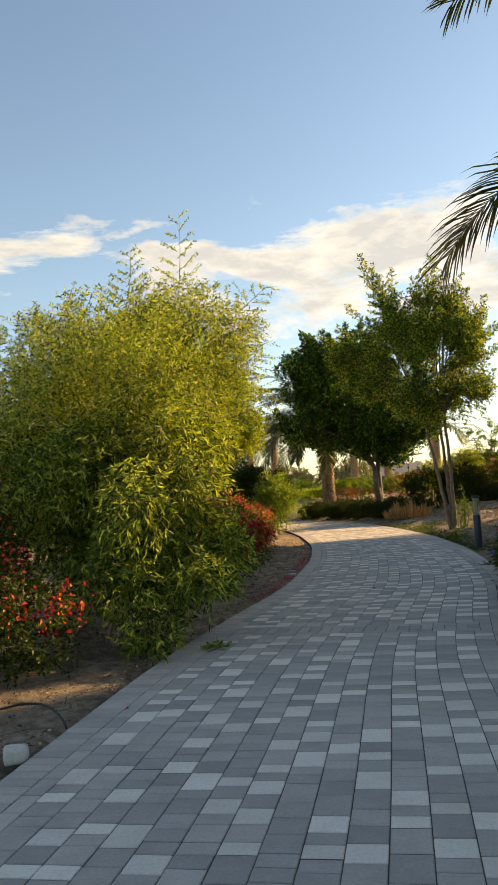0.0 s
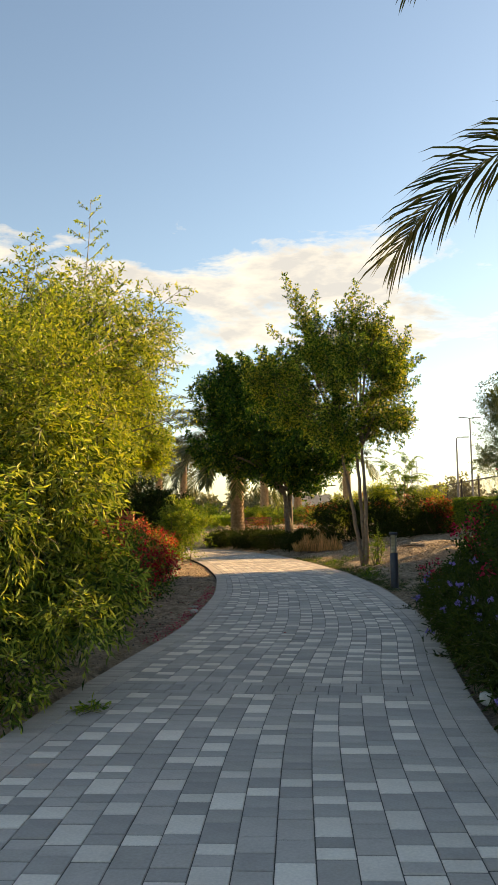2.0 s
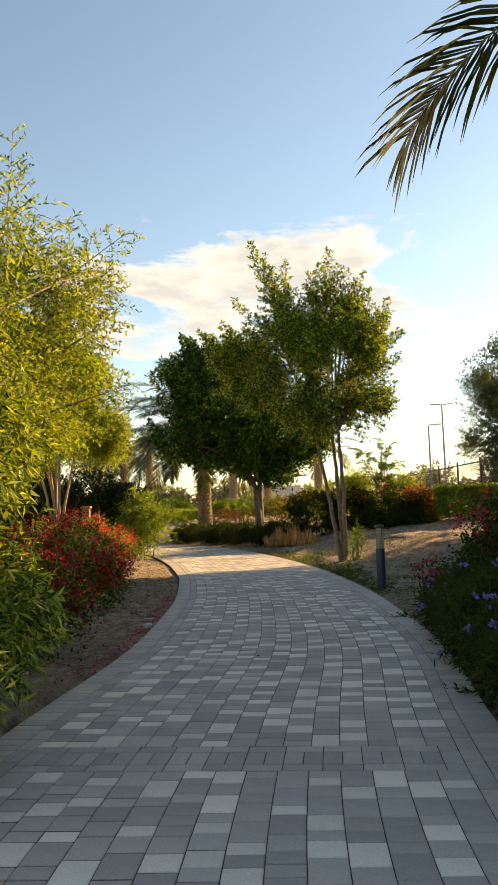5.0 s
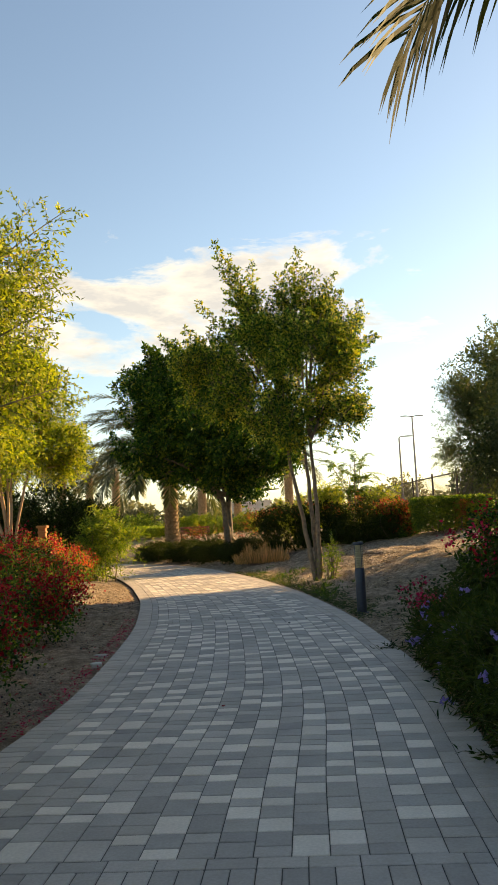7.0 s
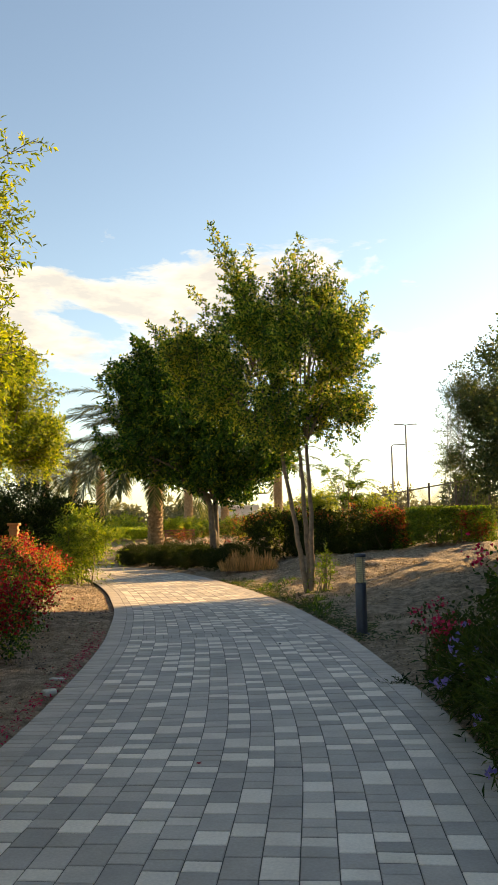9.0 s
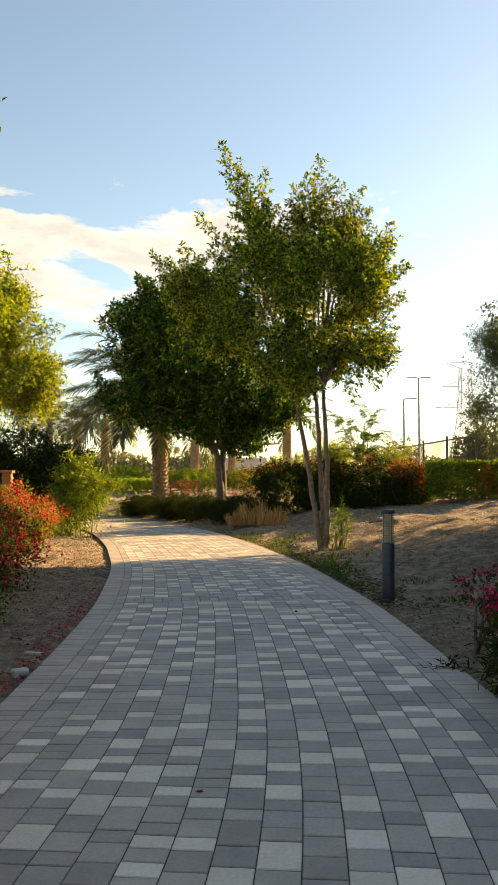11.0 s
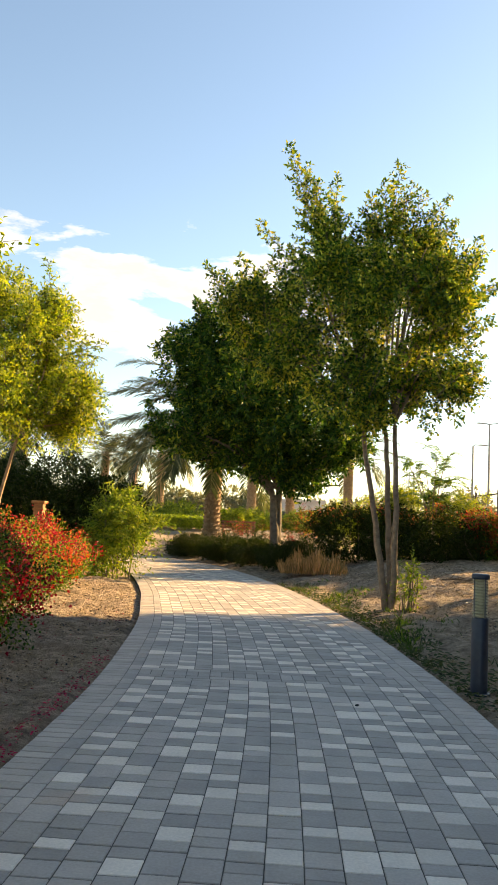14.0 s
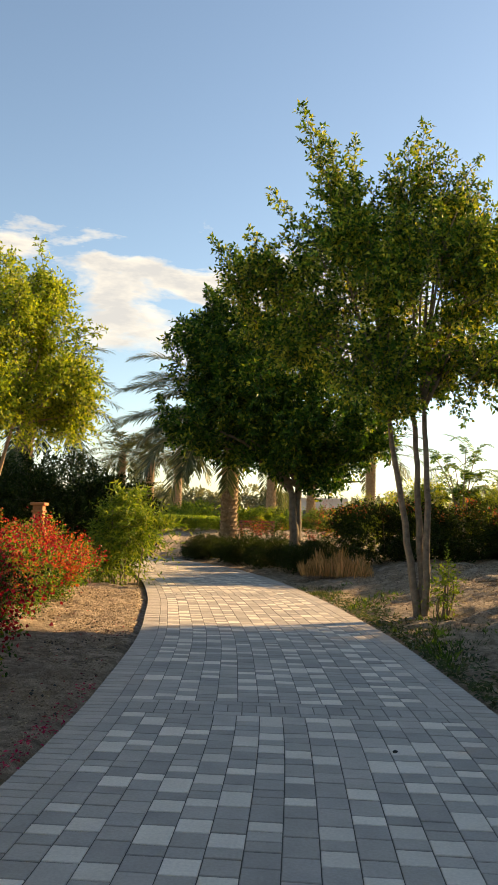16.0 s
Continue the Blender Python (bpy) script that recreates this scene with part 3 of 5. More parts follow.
# ---- left of the path ----
def bamboo_thicket():
    x, y = -3.3, 10.5
    z = ground_z(x, y)
    rng = np.random.default_rng(21)
    t = thing("bamboo_thicket", x, y, z, "large yellow-green bamboo thicket leaning over the path edge", "bamboo")
    cl = [(-2.5, 8.4, 0.9, 0.7, 0.8, 0.9), (-2.45, 9.0, 1.2, 0.45, 0.7, 0.8), (-2.1, 9.1, 1.7, 0.3, 0.5, 0.6), (-3.0, 9.8, 1.6, 0.75, 0.9, 1.2), (-3.7, 9.0, 1.9, 1.0, 1.0, 1.1), (-3.5, 10.8, 1.6, 0.9, 1.1, 1.2),
          (-4.7, 10.4, 2.4, 1.3, 1.5, 1.0), (-2.35, 9.3, 2.6, 0.6, 0.8, 0.8), (-2.8, 9.8, 3.2, 1.2, 1.2, 0.9), (-3.4, 11.4, 3.3, 1.3, 1.4, 1.2), (-3.1, 13.0, 3.5, 1.2, 1.4, 1.4), (-4.6, 11.8, 3.3, 1.5, 1.6, 1.3),
          (-5.4, 12.5, 3.0, 1.5, 1.7, 1.5), (-3.9, 13.2, 4.2, 1.2, 1.2, 0.8), (-2.4, 13.5, 3.9, 0.7, 0.8, 0.9), (-3.4, 13.4, 4.5, 0.8, 0.8, 0.5), (-2.0, 9.4, 1.0, 0.1, 0.2, 0.15)]
    cl = rel(cl, x, y, z)
    fine = shatter(rng, cl, 22, 0.4, 0.0)
    low = [q for q in fine if q[2] + z < 2.5]
    high = [q for q in fine if q[2] + z >= 2.1]
    crown(rng, "foliage", low, 14500, 6, 0.15, 0.105, 0.025, M["bamboo_low"], t, 5, tw=0.003, tw_share=0.4, shell=0.45, up=0.1, wild=0.5, gap=-0.85, droop=0.5, flat=0.45, sag=0.4)
    crown(rng, "upper_foliage", high, 13000, 9, 0.26, 0.068, 0.024, M["bamboo_leaf"], t, 6, tw=0.003, tw_share=0.5, shell=0.45, up=0.35, wild=0.5, gap=-0.85, droop=0.1, flat=0.4, sag=0.2)
    for k in range(26):
        c = cl[k % len(cl)]
        b = (rng.uniform(-1.4, 0.6), rng.uniform(-1.6, 2.2), -0.05)
        tip = np.array(c[:3]) + np.array(c[3:]) * rng.normal(0, 0.5, 3)
        pts = bezier(b, (b[0] * 0.6 + tip[0] * 0.4, b[1] * 0.6 + tip[1] * 0.4, tip[2] * 0.75), tip, 8)
        v, f = tube(pts, np.linspace(0.022, 0.006, 8), 6)
        part("cane", mesh_of("cane", v, f, M["bark_warm"], smooth=True), t)
    # arching sprays along the path side
    sprays = []
    for ax, ay, az, bx, by, bz in ((-2.5, 9.3, 1.2, -1.75, 9.5, 0.75), (-2.4, 9.4, 1.5, -1.7, 9.7, 1.1), (-2.5, 9.6, 1.8, -1.75, 9.9, 1.6), (-2.3, 8.9, 1.0, -1.75, 9.0, 0.55), (-2.6, 9.9, 1.4, -1.85, 10.3, 0.95), (-2.4, 8.6, 1.3, -1.8, 8.6, 0.9), (-2.5, 9.8, 2.1, -1.8, 10.2, 2.0), (-2.5, 10.2, 1.0, -1.9, 10.6, 0.6)):
        sprays.append((np.array([ax - x, ay - y, az - z]), np.array([bx - x, by - y, bz - z]), 0.22))
    plumes_on(rng, t, sprays, 0.09, 0.25, "bamboo_low")
    # tall feathery shoots over the top
    for ax, ay, az, bx, by, bz, wide in ((-3.25, 13.6, 4.4, -3.2, 14.4, 6.95, 0.42), (-4.1, 13.2, 4.6, -4.05, 13.9, 6.2, 0.34), (-2.7, 13.2, 4.0, -1.55, 14.0, 5.3, 0.3),
                                         (-2.6, 13.0, 3.2, -1.6, 13.4, 3.95, 0.25), (-5.0, 12.6, 4.2, -5.1, 13.6, 5.5, 0.35), (-3.0, 13.2, 4.2, -2.2, 14.0, 5.1, 0.25),
                                         (-5.8, 11.8, 3.8, -6.2, 12.6, 4.7, 0.3), (-3.4, 13.4, 4.4, -3.6, 14.0, 5.5, 0.3), (-2.9, 13.3, 4.3, -2.6, 14.0, 5.4, 0.28), (-2.4, 13.4, 3.9, -1.8, 14.2, 4.7, 0.25), (-2.4, 13.0, 2.8, -1.5, 13.6, 3.2, 0.25)):
        a, b = np.array([ax - x, ay - y, az - z]), np.array([bx - x, by - y, bz - z])
        pts = bezier(a, (a + b) / 2 + rng.normal(0, 0.1, 3), b, 8)
        v, f = tube(pts, np.linspace(0.014, 0.003, 8), 5)
        stem = part("shoot", mesh_of("shoot", v, f, M["twig"]), t)
        n = 16
        q = np.linspace(0.12, 0.97, n)[:, None]
        o = a * (1 - q) + b * q
        ax_dir = unit((b - a)[None])[0]
        sd = unit(np.cross(ax_dir, [0.2, 1.0, 0.1]))
        ang = np.where(np.arange(n) % 2 == 0, 0.0, math.pi) + rng.normal(0, 0.22, n)
        ot = np.cross(ax_dir, sd)
        dd = unit(ax_dir * 0.75 + np.cos(ang)[:, None] * sd + np.sin(ang)[:, None] * ot)
        bits, wood = [], []
        for oo, e, qq in zip(o, dd, q[:, 0]):
            L = wide * 1.7 * (1.08 - qq) + 0.08
            wood.append(tube([oo, oo + e * L * 0.5, oo + e * L + np.array([0, 0, 0.12 * L])], [0.005, 0.004, 0.002], 4))
            k = max(3, int(L / 0.055))
            w = np.linspace(0.15, 1.0, k)[:, None]
            bits.append(spray(rng, oo + e * L * w, unit(e + rng.normal(0, 0.3, (k, 3))), 0.06, 4, 0.062, 0.03, splay=0.9))
        v, f = join(wood)
        part("side_twig", mesh_of("side_twig", v, f, M["twig"]), stem, kind="stuff")
        v, f = join(bits)
        part("shoot_leaf", mesh_of("shoot_leaf", v, f, M["bamboo_leaf"]), stem, kind="stuff")


def bougainvillea(name, label, clumps, seed, n, red, orange, x, y, leaf="dark_leaf", per=7, leafsize=0.055, bunch=22, spread=0.1, out=0.14, pieces=0, red_mat="bract_red", low=20):
    z = ground_z(x, y)
    rng = np.random.default_rng(seed)
    t = thing(name, x, y, z, label, "bush", "bougainvilleas")
    cl = rel(clumps, x, y, z)
    p, d = crown(rng, "foliage", shatter(rng, cl, pieces, 0.4) if pieces else cl, n, per, 0.22, leafsize, leafsize * 0.6, M[leaf], t, seed, tw=0.003, shell=0.4, up=0.3, gap=-0.55)
    top = p[:, 2] > np.percentile(p[:, 2], low)
    if red:
        blooms(rng, "red_bract", p[top], d[top], red, bunch, 0.05, M[red_mat], t, spread, label="papery red flower bracts", out=out)
    if orange:
        blooms(rng, "orange_bract", p[top], d[top], orange, bunch, 0.05, M["bract_orange"], t, spread, label="papery orange flower bracts")
    for k in range(9):
        c = cl[k % len(cl)]
        tip = np.array(c[:3]) + rng.normal(0, 0.4, 3) * np.array(c[3:])
        b = np.array([tip[0] * 0.8 + rng.uniform(-0.3, 0.3), tip[1] * 0.85, -0.05])
        v, f = tube(bezier(b, (b + tip) / 2 + rng.normal(0, 0.15, 3), tip, 6), np.linspace(0.02, 0.006, 6), 5)
        part("stem", mesh_of("stem", v, f, M["bark_dark"], smooth=True), t)
    return t


def plume(rng, a, b, wide, leaf, width):
    """An upright leafy shoot from a to b: its wood, side twigs in two ranks and leaves along them."""
    a, b = np.asarray(a, float), np.asarray(b, float)
    length = np.linalg.norm(b - a)
    axis = (b - a) / length
    turn = rng.uniform(0, 3.14)
    sd = unit(np.cross(axis, [math.sin(turn) * 0.3, 1.0, 0.15]))
    ot = np.cross(axis, sd)
    bow = (a + b) / 2 + sd * rng.normal(0, 0.08) * length
    line = bezier(a, bow, b, 7)
    stem, wood = tube(line, np.linspace(0.012, 0.003, 7), 5), []
    n = max(8, int(length / 0.06))
    q = np.linspace(0.05, 1.0, n)
    root = np.stack([np.interp(q, np.linspace(0, 1, 7), line[:, k]) for k in range(3)], 1)
    ang = np.arange(n) * 2.6 + rng.normal(0, 0.4, n)
    dirs = unit(axis * 0.85 + np.cos(ang)[:, None] * sd + 0.8 * np.sin(ang)[:, None] * ot)
    size = wide * (1.05 - q) * rng.uniform(0.6, 1.25, n) + 0.06
    starts, heads = [], []
    for o, e, L in zip(root, dirs, size):
        wood.append(tube([o, o + e * L * 0.6, o + e * L + np.array([0, 0, 0.1 * L])], [0.005, 0.004, 0.002], 3))
        k = max(2, int(L / 0.06))
        w = (np.arange(k) + 0.5)[:, None] / k
        starts.append(o + e * L * w)
        heads.append(unit(e + rng.normal(0, 0.35, (k, 3))))
    return stem, join(wood), spray(rng, np.concatenate(starts), np.concatenate(heads), 0.08, 4, leaf, leaf * width, splay=0.9)


def plumes_on(rng, t, shoots, leaf, width, mat):
    for a, b, wide in shoots:
        (v, f), (v1, f1), (v2, f2) = plume(rng, a, b, wide, leaf, width)
        stem = part("shoot", mesh_of("shoot", v, f, M["twig"]), t)
        part("side_twig", mesh_of("side_twig", v1, f1, M["twig"]), stem, kind="stuff")
        part("shoot_leaf", mesh_of("shoot_leaf", v2, f2, M[mat]), stem, kind="stuff")


def small_tree(label, x, y, clumps, stems, r, seed, n, leaf, mat, bark, fork, per=7, name="tree", twig=0.3, width=0.5, **kw):
    """A tree on several bare stems, with its limbs and a crown of small leaves."""
    z = ground_z(x, y) - 0.04
    rng = np.random.default_rng(seed)
    t = thing(name, x, y, z, label, "tree", "trees")
    cl = rel(clumps, x, y, z)
    tops = []
    for bx, by, tx, ty, tz in stems:
        a, c = np.array([bx, by, -0.05]), np.array([tx - x, ty - y, tz - z])
        b = np.array([a[0], a[1], 0.5 * c[2]]) if fork < 0 else (a + c) / 2 + np.array([rng.normal(0, 0.1), rng.normal(0, 0.1), 0])
        trunk_part(bezier(a, b, c, 12) + rng.normal(0, 0.012, (12, 3)), np.linspace(r, r * 0.55, 12), M[bark], t)
        tops.append(c)
    for i, c in enumerate(cl):
        base = min(tops, key=lambda q: np.linalg.norm(q - np.array(c[:3])))
        stems_to(rng, base, [c], r * 0.5, M[bark], t, many=2)
    fine = shatter(rng, cl, kw.pop("pieces", 14), kw.pop("size", 0.45))
    for c in fine[::3]:
        base = np.array(min(cl, key=lambda q: np.linalg.norm(np.array(q[:3]) - np.array(c[:3])))[:3])
        v, f = tube(bezier(base, (base + np.array(c[:3])) / 2 + rng.normal(0, 0.12, 3), c[:3], 5), np.linspace(r * 0.16, 0.006, 5), 5)
        part("branch", mesh_of("branch", v, f, M[bark], smooth=True), t)
    spiky, spires, reach = kw.pop("spiky", 36), kw.pop("spires", ()), kw.pop("reach", 0.8)
    if spiky:
        o, dd = branchlets(rng, cl, spiky * 2 + 6, shell=0.16, up=0.55, wild=0.3, gap=-9)
        order = np.argsort(-dd[:, 2] - 0.5 * np.abs(dd[:, 0]))[:spiky]
        plumes_on(rng, t, [(o[k] - dd[k] * 0.35, o[k] + dd[k] * reach * rng.uniform(0.4, 1.0), 0.3 * reach) for k in order], leaf * 0.95, width, mat)
    place = np.array([x, y, z])
    plumes_on(rng, t, [(np.array(a) - place, np.array(b) - place, w) for a, b, w in spires], leaf, width, mat)
    crown(rng, "crown", fine, n, per, twig, leaf, leaf * width, M[mat], t, seed, tw=0.004, **kw)
    return t


bamboo_thicket()
bougainvillea("bougainvillea", "low bougainvillea bush with red and orange flowers", [(-3.5, 7.0, 0.45, 0.6, 0.5, 0.45), (-4.2, 7.3, 0.7, 0.7, 0.6, 0.6), (-4.6, 8.2, 1.2, 0.7, 0.6, 0.7)], 31, 2000, 0.07, 0.02, -3.6, 7.1)
bougainvillea("bougainvillea", "long red bougainvillea hedge beside the bare soil strip",
              [(-3.1, 13.4, 0.5, 0.9, 1.2, 0.52), (-3.05, 15.2, 0.52, 0.9, 1.2, 0.54), (-3.25, 17.2, 0.56, 0.9, 1.2, 0.56), (-3.8, 19.4, 0.62, 1.0, 1.3, 0.56), (-4.1, 21.6, 0.65, 1.0, 1.3, 0.58),
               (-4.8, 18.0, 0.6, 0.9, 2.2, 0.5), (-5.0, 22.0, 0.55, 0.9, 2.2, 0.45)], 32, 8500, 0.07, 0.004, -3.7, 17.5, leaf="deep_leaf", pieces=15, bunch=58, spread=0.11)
bougainvillea("bougainvillea", "sunlit orange-red bougainvillea at the end of the bed",
              [(-4.15, 24.0, 0.62, 0.85, 1.3, 0.55), (-4.55, 26.2, 0.68, 0.85, 1.3, 0.56), (-4.6, 28.0, 0.6, 0.65, 1.0, 0.45), (-5.6, 25.2, 0.7, 0.8, 1.4, 0.5)], 33, 4200, 0.055, 0.045, -4.4, 26, leaf="spray_leaf", pieces=15, bunch=50, spread=0.11)
small_tree("yellow-green multi-stemmed tree with bare fanned stems", -5.55, 26.5,
           [(-5.6, 26.6, 3.6, 2.0, 1.6, 0.9), (-4.6, 26.6, 3.8, 1.0, 1.2, 0.8), (-6.7, 26.6, 4.2, 1.5, 1.4, 1.1), (-5.4, 26.6, 4.9, 1.6, 1.4, 1.0), (-6.4, 26.8, 5.8, 1.1, 1.1, 0.8), (-4.8, 26.7, 5.0, 0.6, 0.7, 0.6), (-4.6, 26.7, 5.8, 0.2, 0.2, 0.3), (-6.4, 26.6, 6.7, 0.45, 0.5, 0.6), (-3.9, 26.6, 3.5, 0.35, 0.5, 0.3), (-7.9, 26.4, 3.8, 1.2, 1.2, 1.0)],
           [(-0.07, 0, -6.25, 26.5, 3.3), (-0.03, 0.05, -5.85, 26.6, 3.3), (0.03, 0, -5.45, 26.4, 3.3), (0.07, 0.04, -5.05, 26.6, 3.3), (0.0, 0.07, -6.05, 26.9, 3.4), (-0.05, 0.05, -5.6, 26.6, 3.3)], 0.05, 41, 8000, 0.085, "gold_leaf", "bark_warm", -1, width=0.5, gap=-0.35, gap_scale=2.2, size=0.36, spiky=90, reach=0.9)
small_tree("slender yellow-green tree with long arching twigs", -4.9, 18.2,
           [(-4.7, 17.8, 3.4, 1.6, 1.6, 1.1), (-4.2, 17.3, 4.2, 1.2, 1.2, 0.8), (-5.6, 18.4, 4.6, 1.5, 1.5, 1.1), (-2.9, 17.1, 3.95, 0.8, 0.5, 0.35), (-3.3, 17.4, 4.5, 0.6, 0.5, 0.5)],
           [(0, 0, -4.8, 18.0, 2.2), (0.1, 0.05, -4.4, 17.7, 2.4), (-0.1, 0.05, -5.2, 18.3, 2.4)], 0.06, 42, 7500, 0.08, "gold_leaf", "bark_warm", 2.4, width=0.45, gap=-0.35)


def leafy_shrub(label, clumps, x, y, seed, n, mat, leaf=0.09, width=0.3, twig=0.3, per=7, box=False, group="shrubs", name="shrub", category="shrub", **kw):
    z = ground_z(x, y)
    rng = np.random.default_rng(seed)
    t = thing(name, x, y, z, label, category, group)
    cl = rel(clumps, x, y, z)
    pieces = kw.pop("pieces", 0)
    crown(rng, "foliage", shatter(rng, cl, pieces, 0.34) if pieces else cl, n, per, twig, leaf, leaf * width, M[mat], t, seed, tw=0.003, box=box, **kw)
    for k in range(8):
        c = cl[k % len(cl)]
        tip = np.array(c[:3]) + rng.normal(0, 0.3, 3) * np.array(c[3:])
        b = np.array([tip[0] * 0.85, tip[1] * 0.85, -0.05])
        v, f = tube(bezier(b, (b + tip) / 2 + rng.normal(0, 0.1, 3), tip, 6), np.linspace(0.022, 0.006, 6), 5)
        part("stem", mesh_of("stem", v, f, M["bark_dark"], smooth=True), t)
    return t


leafy_shrub("bright green narrow-leaved shrub overhanging the bend", [(-4.2, 31.2, 0.4, 0.45, 0.45, 0.3), (-3.85, 31.0, 0.7, 0.3, 0.4, 0.35), (-4.05, 31.3, 1.1, 0.45, 0.6, 0.8), (-4.15, 31.5, 2.05, 0.5, 0.6, 0.9), (-3.7, 31.0, 1.4, 0.4, 0.5, 0.6), (-3.2, 30.9, 1.3, 0.3, 0.35, 0.25)],
            -4.1, 31.4, 51, 640, "fresh_leaf", 0.15, 0.26, 0.7, per=12, droop=0.2, sag=0.4, pieces=8, gap=0.05, gap_scale=1.9)
for k, (x, y, h, w) in enumerate(((-6.3, 34, 3.0, 2.2), (-9.8, 35.2, 3.4, 2.4), (-11.5, 33.5, 3.1, 2.8), (-17, 32.5, 3.2, 3.2))):
    leafy_shrub("tall dark green unclipped hedge", [(x, y, h * 0.5, w, 1.2, h * 0.55), (x + w * 0.6, y + 0.5, h * 0.45, w * 0.6, 1.2, h * 0.5)], x, y, 55 + k, 4600, "shaded_hedge_leaf", 0.12, 0.45, 0.35, name="hedge", category="hedge", group="hedges")
palm(-8.6, 37.5, 4.5, 0.3, 30, 3.9, 61, "date palm with drooping grey-green fronds behind the tree", droop=1.15, lw=0.035, mat="far_frond")


# ---- right of the path ----
def mixed_border():
    bougainvillea("bougainvillea", "dark bougainvillea thicket with scattered red flowers beside the path",
                  [(3.1, 9.6, 0.9, 0.75, 1.3, 0.8), (3.15, 11.5, 0.95, 0.75, 1.2, 0.8), (3.15, 13.3, 0.85, 0.5, 0.9, 0.7), (4.2, 10.5, 1.1, 1.0, 1.8, 0.8), (4.3, 12.8, 1.0, 0.9, 1.4, 0.75), (3.1, 14.5, 0.5, 0.3, 0.5, 0.42)],
                  71, 9500, 0.018, 0.0, 3.3, 11.5, pieces=15, leafsize=0.065, bunch=36, spread=0.07, out=0.26, red_mat="bract_pink")
    bougainvillea("bougainvillea", "crimson bougainvillea spray trailing over the soil", [(2.8, 15.5, 0.4, 0.28, 0.35, 0.25), (2.5, 15.8, 0.5, 0.18, 0.2, 0.12), (2.75, 15.1, 0.25, 0.3, 0.35, 0.2)],
                  73, 190, 0.32, 0.0, 2.75, 15.5, leafsize=0.06, bunch=16, spread=0.05, red_mat="bract_pink")
    bougainvillea("bougainvillea", "tall green bougainvillea with red flowers rising behind the border",
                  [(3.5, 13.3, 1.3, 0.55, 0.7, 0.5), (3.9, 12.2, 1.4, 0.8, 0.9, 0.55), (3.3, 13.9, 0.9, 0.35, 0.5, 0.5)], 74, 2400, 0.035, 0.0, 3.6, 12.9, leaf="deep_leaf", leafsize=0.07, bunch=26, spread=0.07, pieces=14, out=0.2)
    x, y = 2.35, 10.8
    rng = np.random.default_rng(72)
    t = thing("ruellia_border", x, y, 0, "low dark-leaved border plant with violet trumpet flowers", "flower", "border plants")
    cl = rel([(2.1, 8.6, 0.3, 0.5, 0.9, 0.4), (2.2, 10.2, 0.32, 0.5, 0.9, 0.42), (2.3, 11.6, 0.34, 0.5, 0.9, 0.45), (2.45, 13.0, 0.34, 0.5, 0.8, 0.42), (2.6, 14.2, 0.25, 0.4, 0.6, 0.3), (2.0, 7.2, 0.28, 0.5, 0.8, 0.35)], x, y, 0)
    p, d = crown(rng, "foliage", cl, 6500, 7, 0.2, 0.11, 0.02, M["dark_leaf"], t, 72, tw=0.003, up=0.5, droop=0.1)
    blooms(rng, "violet_flower", p, d, 0.026, 8, 0.048, M["petal_violet"], t, 0.016, "violet trumpet flowers", 0.22)


mixed_border()
palm(4.9, 7.2, 4.6, 0.28, 20, 3.2, 81, "date palm whose arching fronds hang over the path",
     special=((2.0, 8.5, 5.55), (1.05, 9.05, 4.1), (2.6, 8.6, 6.4), (1.95, 8.6, 2.6), (3.2, 8.4, 8.3), (1.4, 9.5, 7.3)), lw=0.03)


def bollard(x, y):
    z = ground_z(x, y) - 0.03
    t = thing("bollard_light", x, y, z, "dark blue bollard light with a louvred ivory head", "lamp")
    part("base_plate", lathe("base_plate", [(0.001, 0.0), (0.115, 0.0), (0.115, 0.018), (0.108, 0.024), (0.001, 0.024)], M["bollard_blue"]), t)
    part("post", lathe("post", [(0.085, 0.02), (0.085, 0.765), (0.08, 0.775), (0.05, 0.777)], M["bollard_blue"]), t, "dark blue painted post")
    head = part("lamp_head", lathe("lamp_head", [(0.045, 0.76), (0.045, 1.17)], M["louvre"]), t, "pale lamp tube behind louvres")
    for k in range(13):
        z1 = 0.79 + k * 0.03
        part("louvre", lathe("louvre", [(0.05, z1 + 0.014), (0.078, z1), (0.08, z1 + 0.004), (0.052, z1 + 0.019)], M["louvre"]), head)
    for a in (0.4, 2.0, 3.55, 5.1):
        bm = box_bm(0.012, 0.012, 0.4, 0.77, 0.002, (0.078 * math.cos(a), 0.078 * math.sin(a)))
        part("rod", bm_mesh("rod", bm, M["bollard_metal"]), head)
    part("cap", lathe("cap", [(0.02, 1.165), (0.09, 1.168), (0.092, 1.178), (0.09, 1.21), (0.08, 1.218), (0.001, 1.22)], M["bollard_blue"]), head)


bollard(2.34, 18.9)


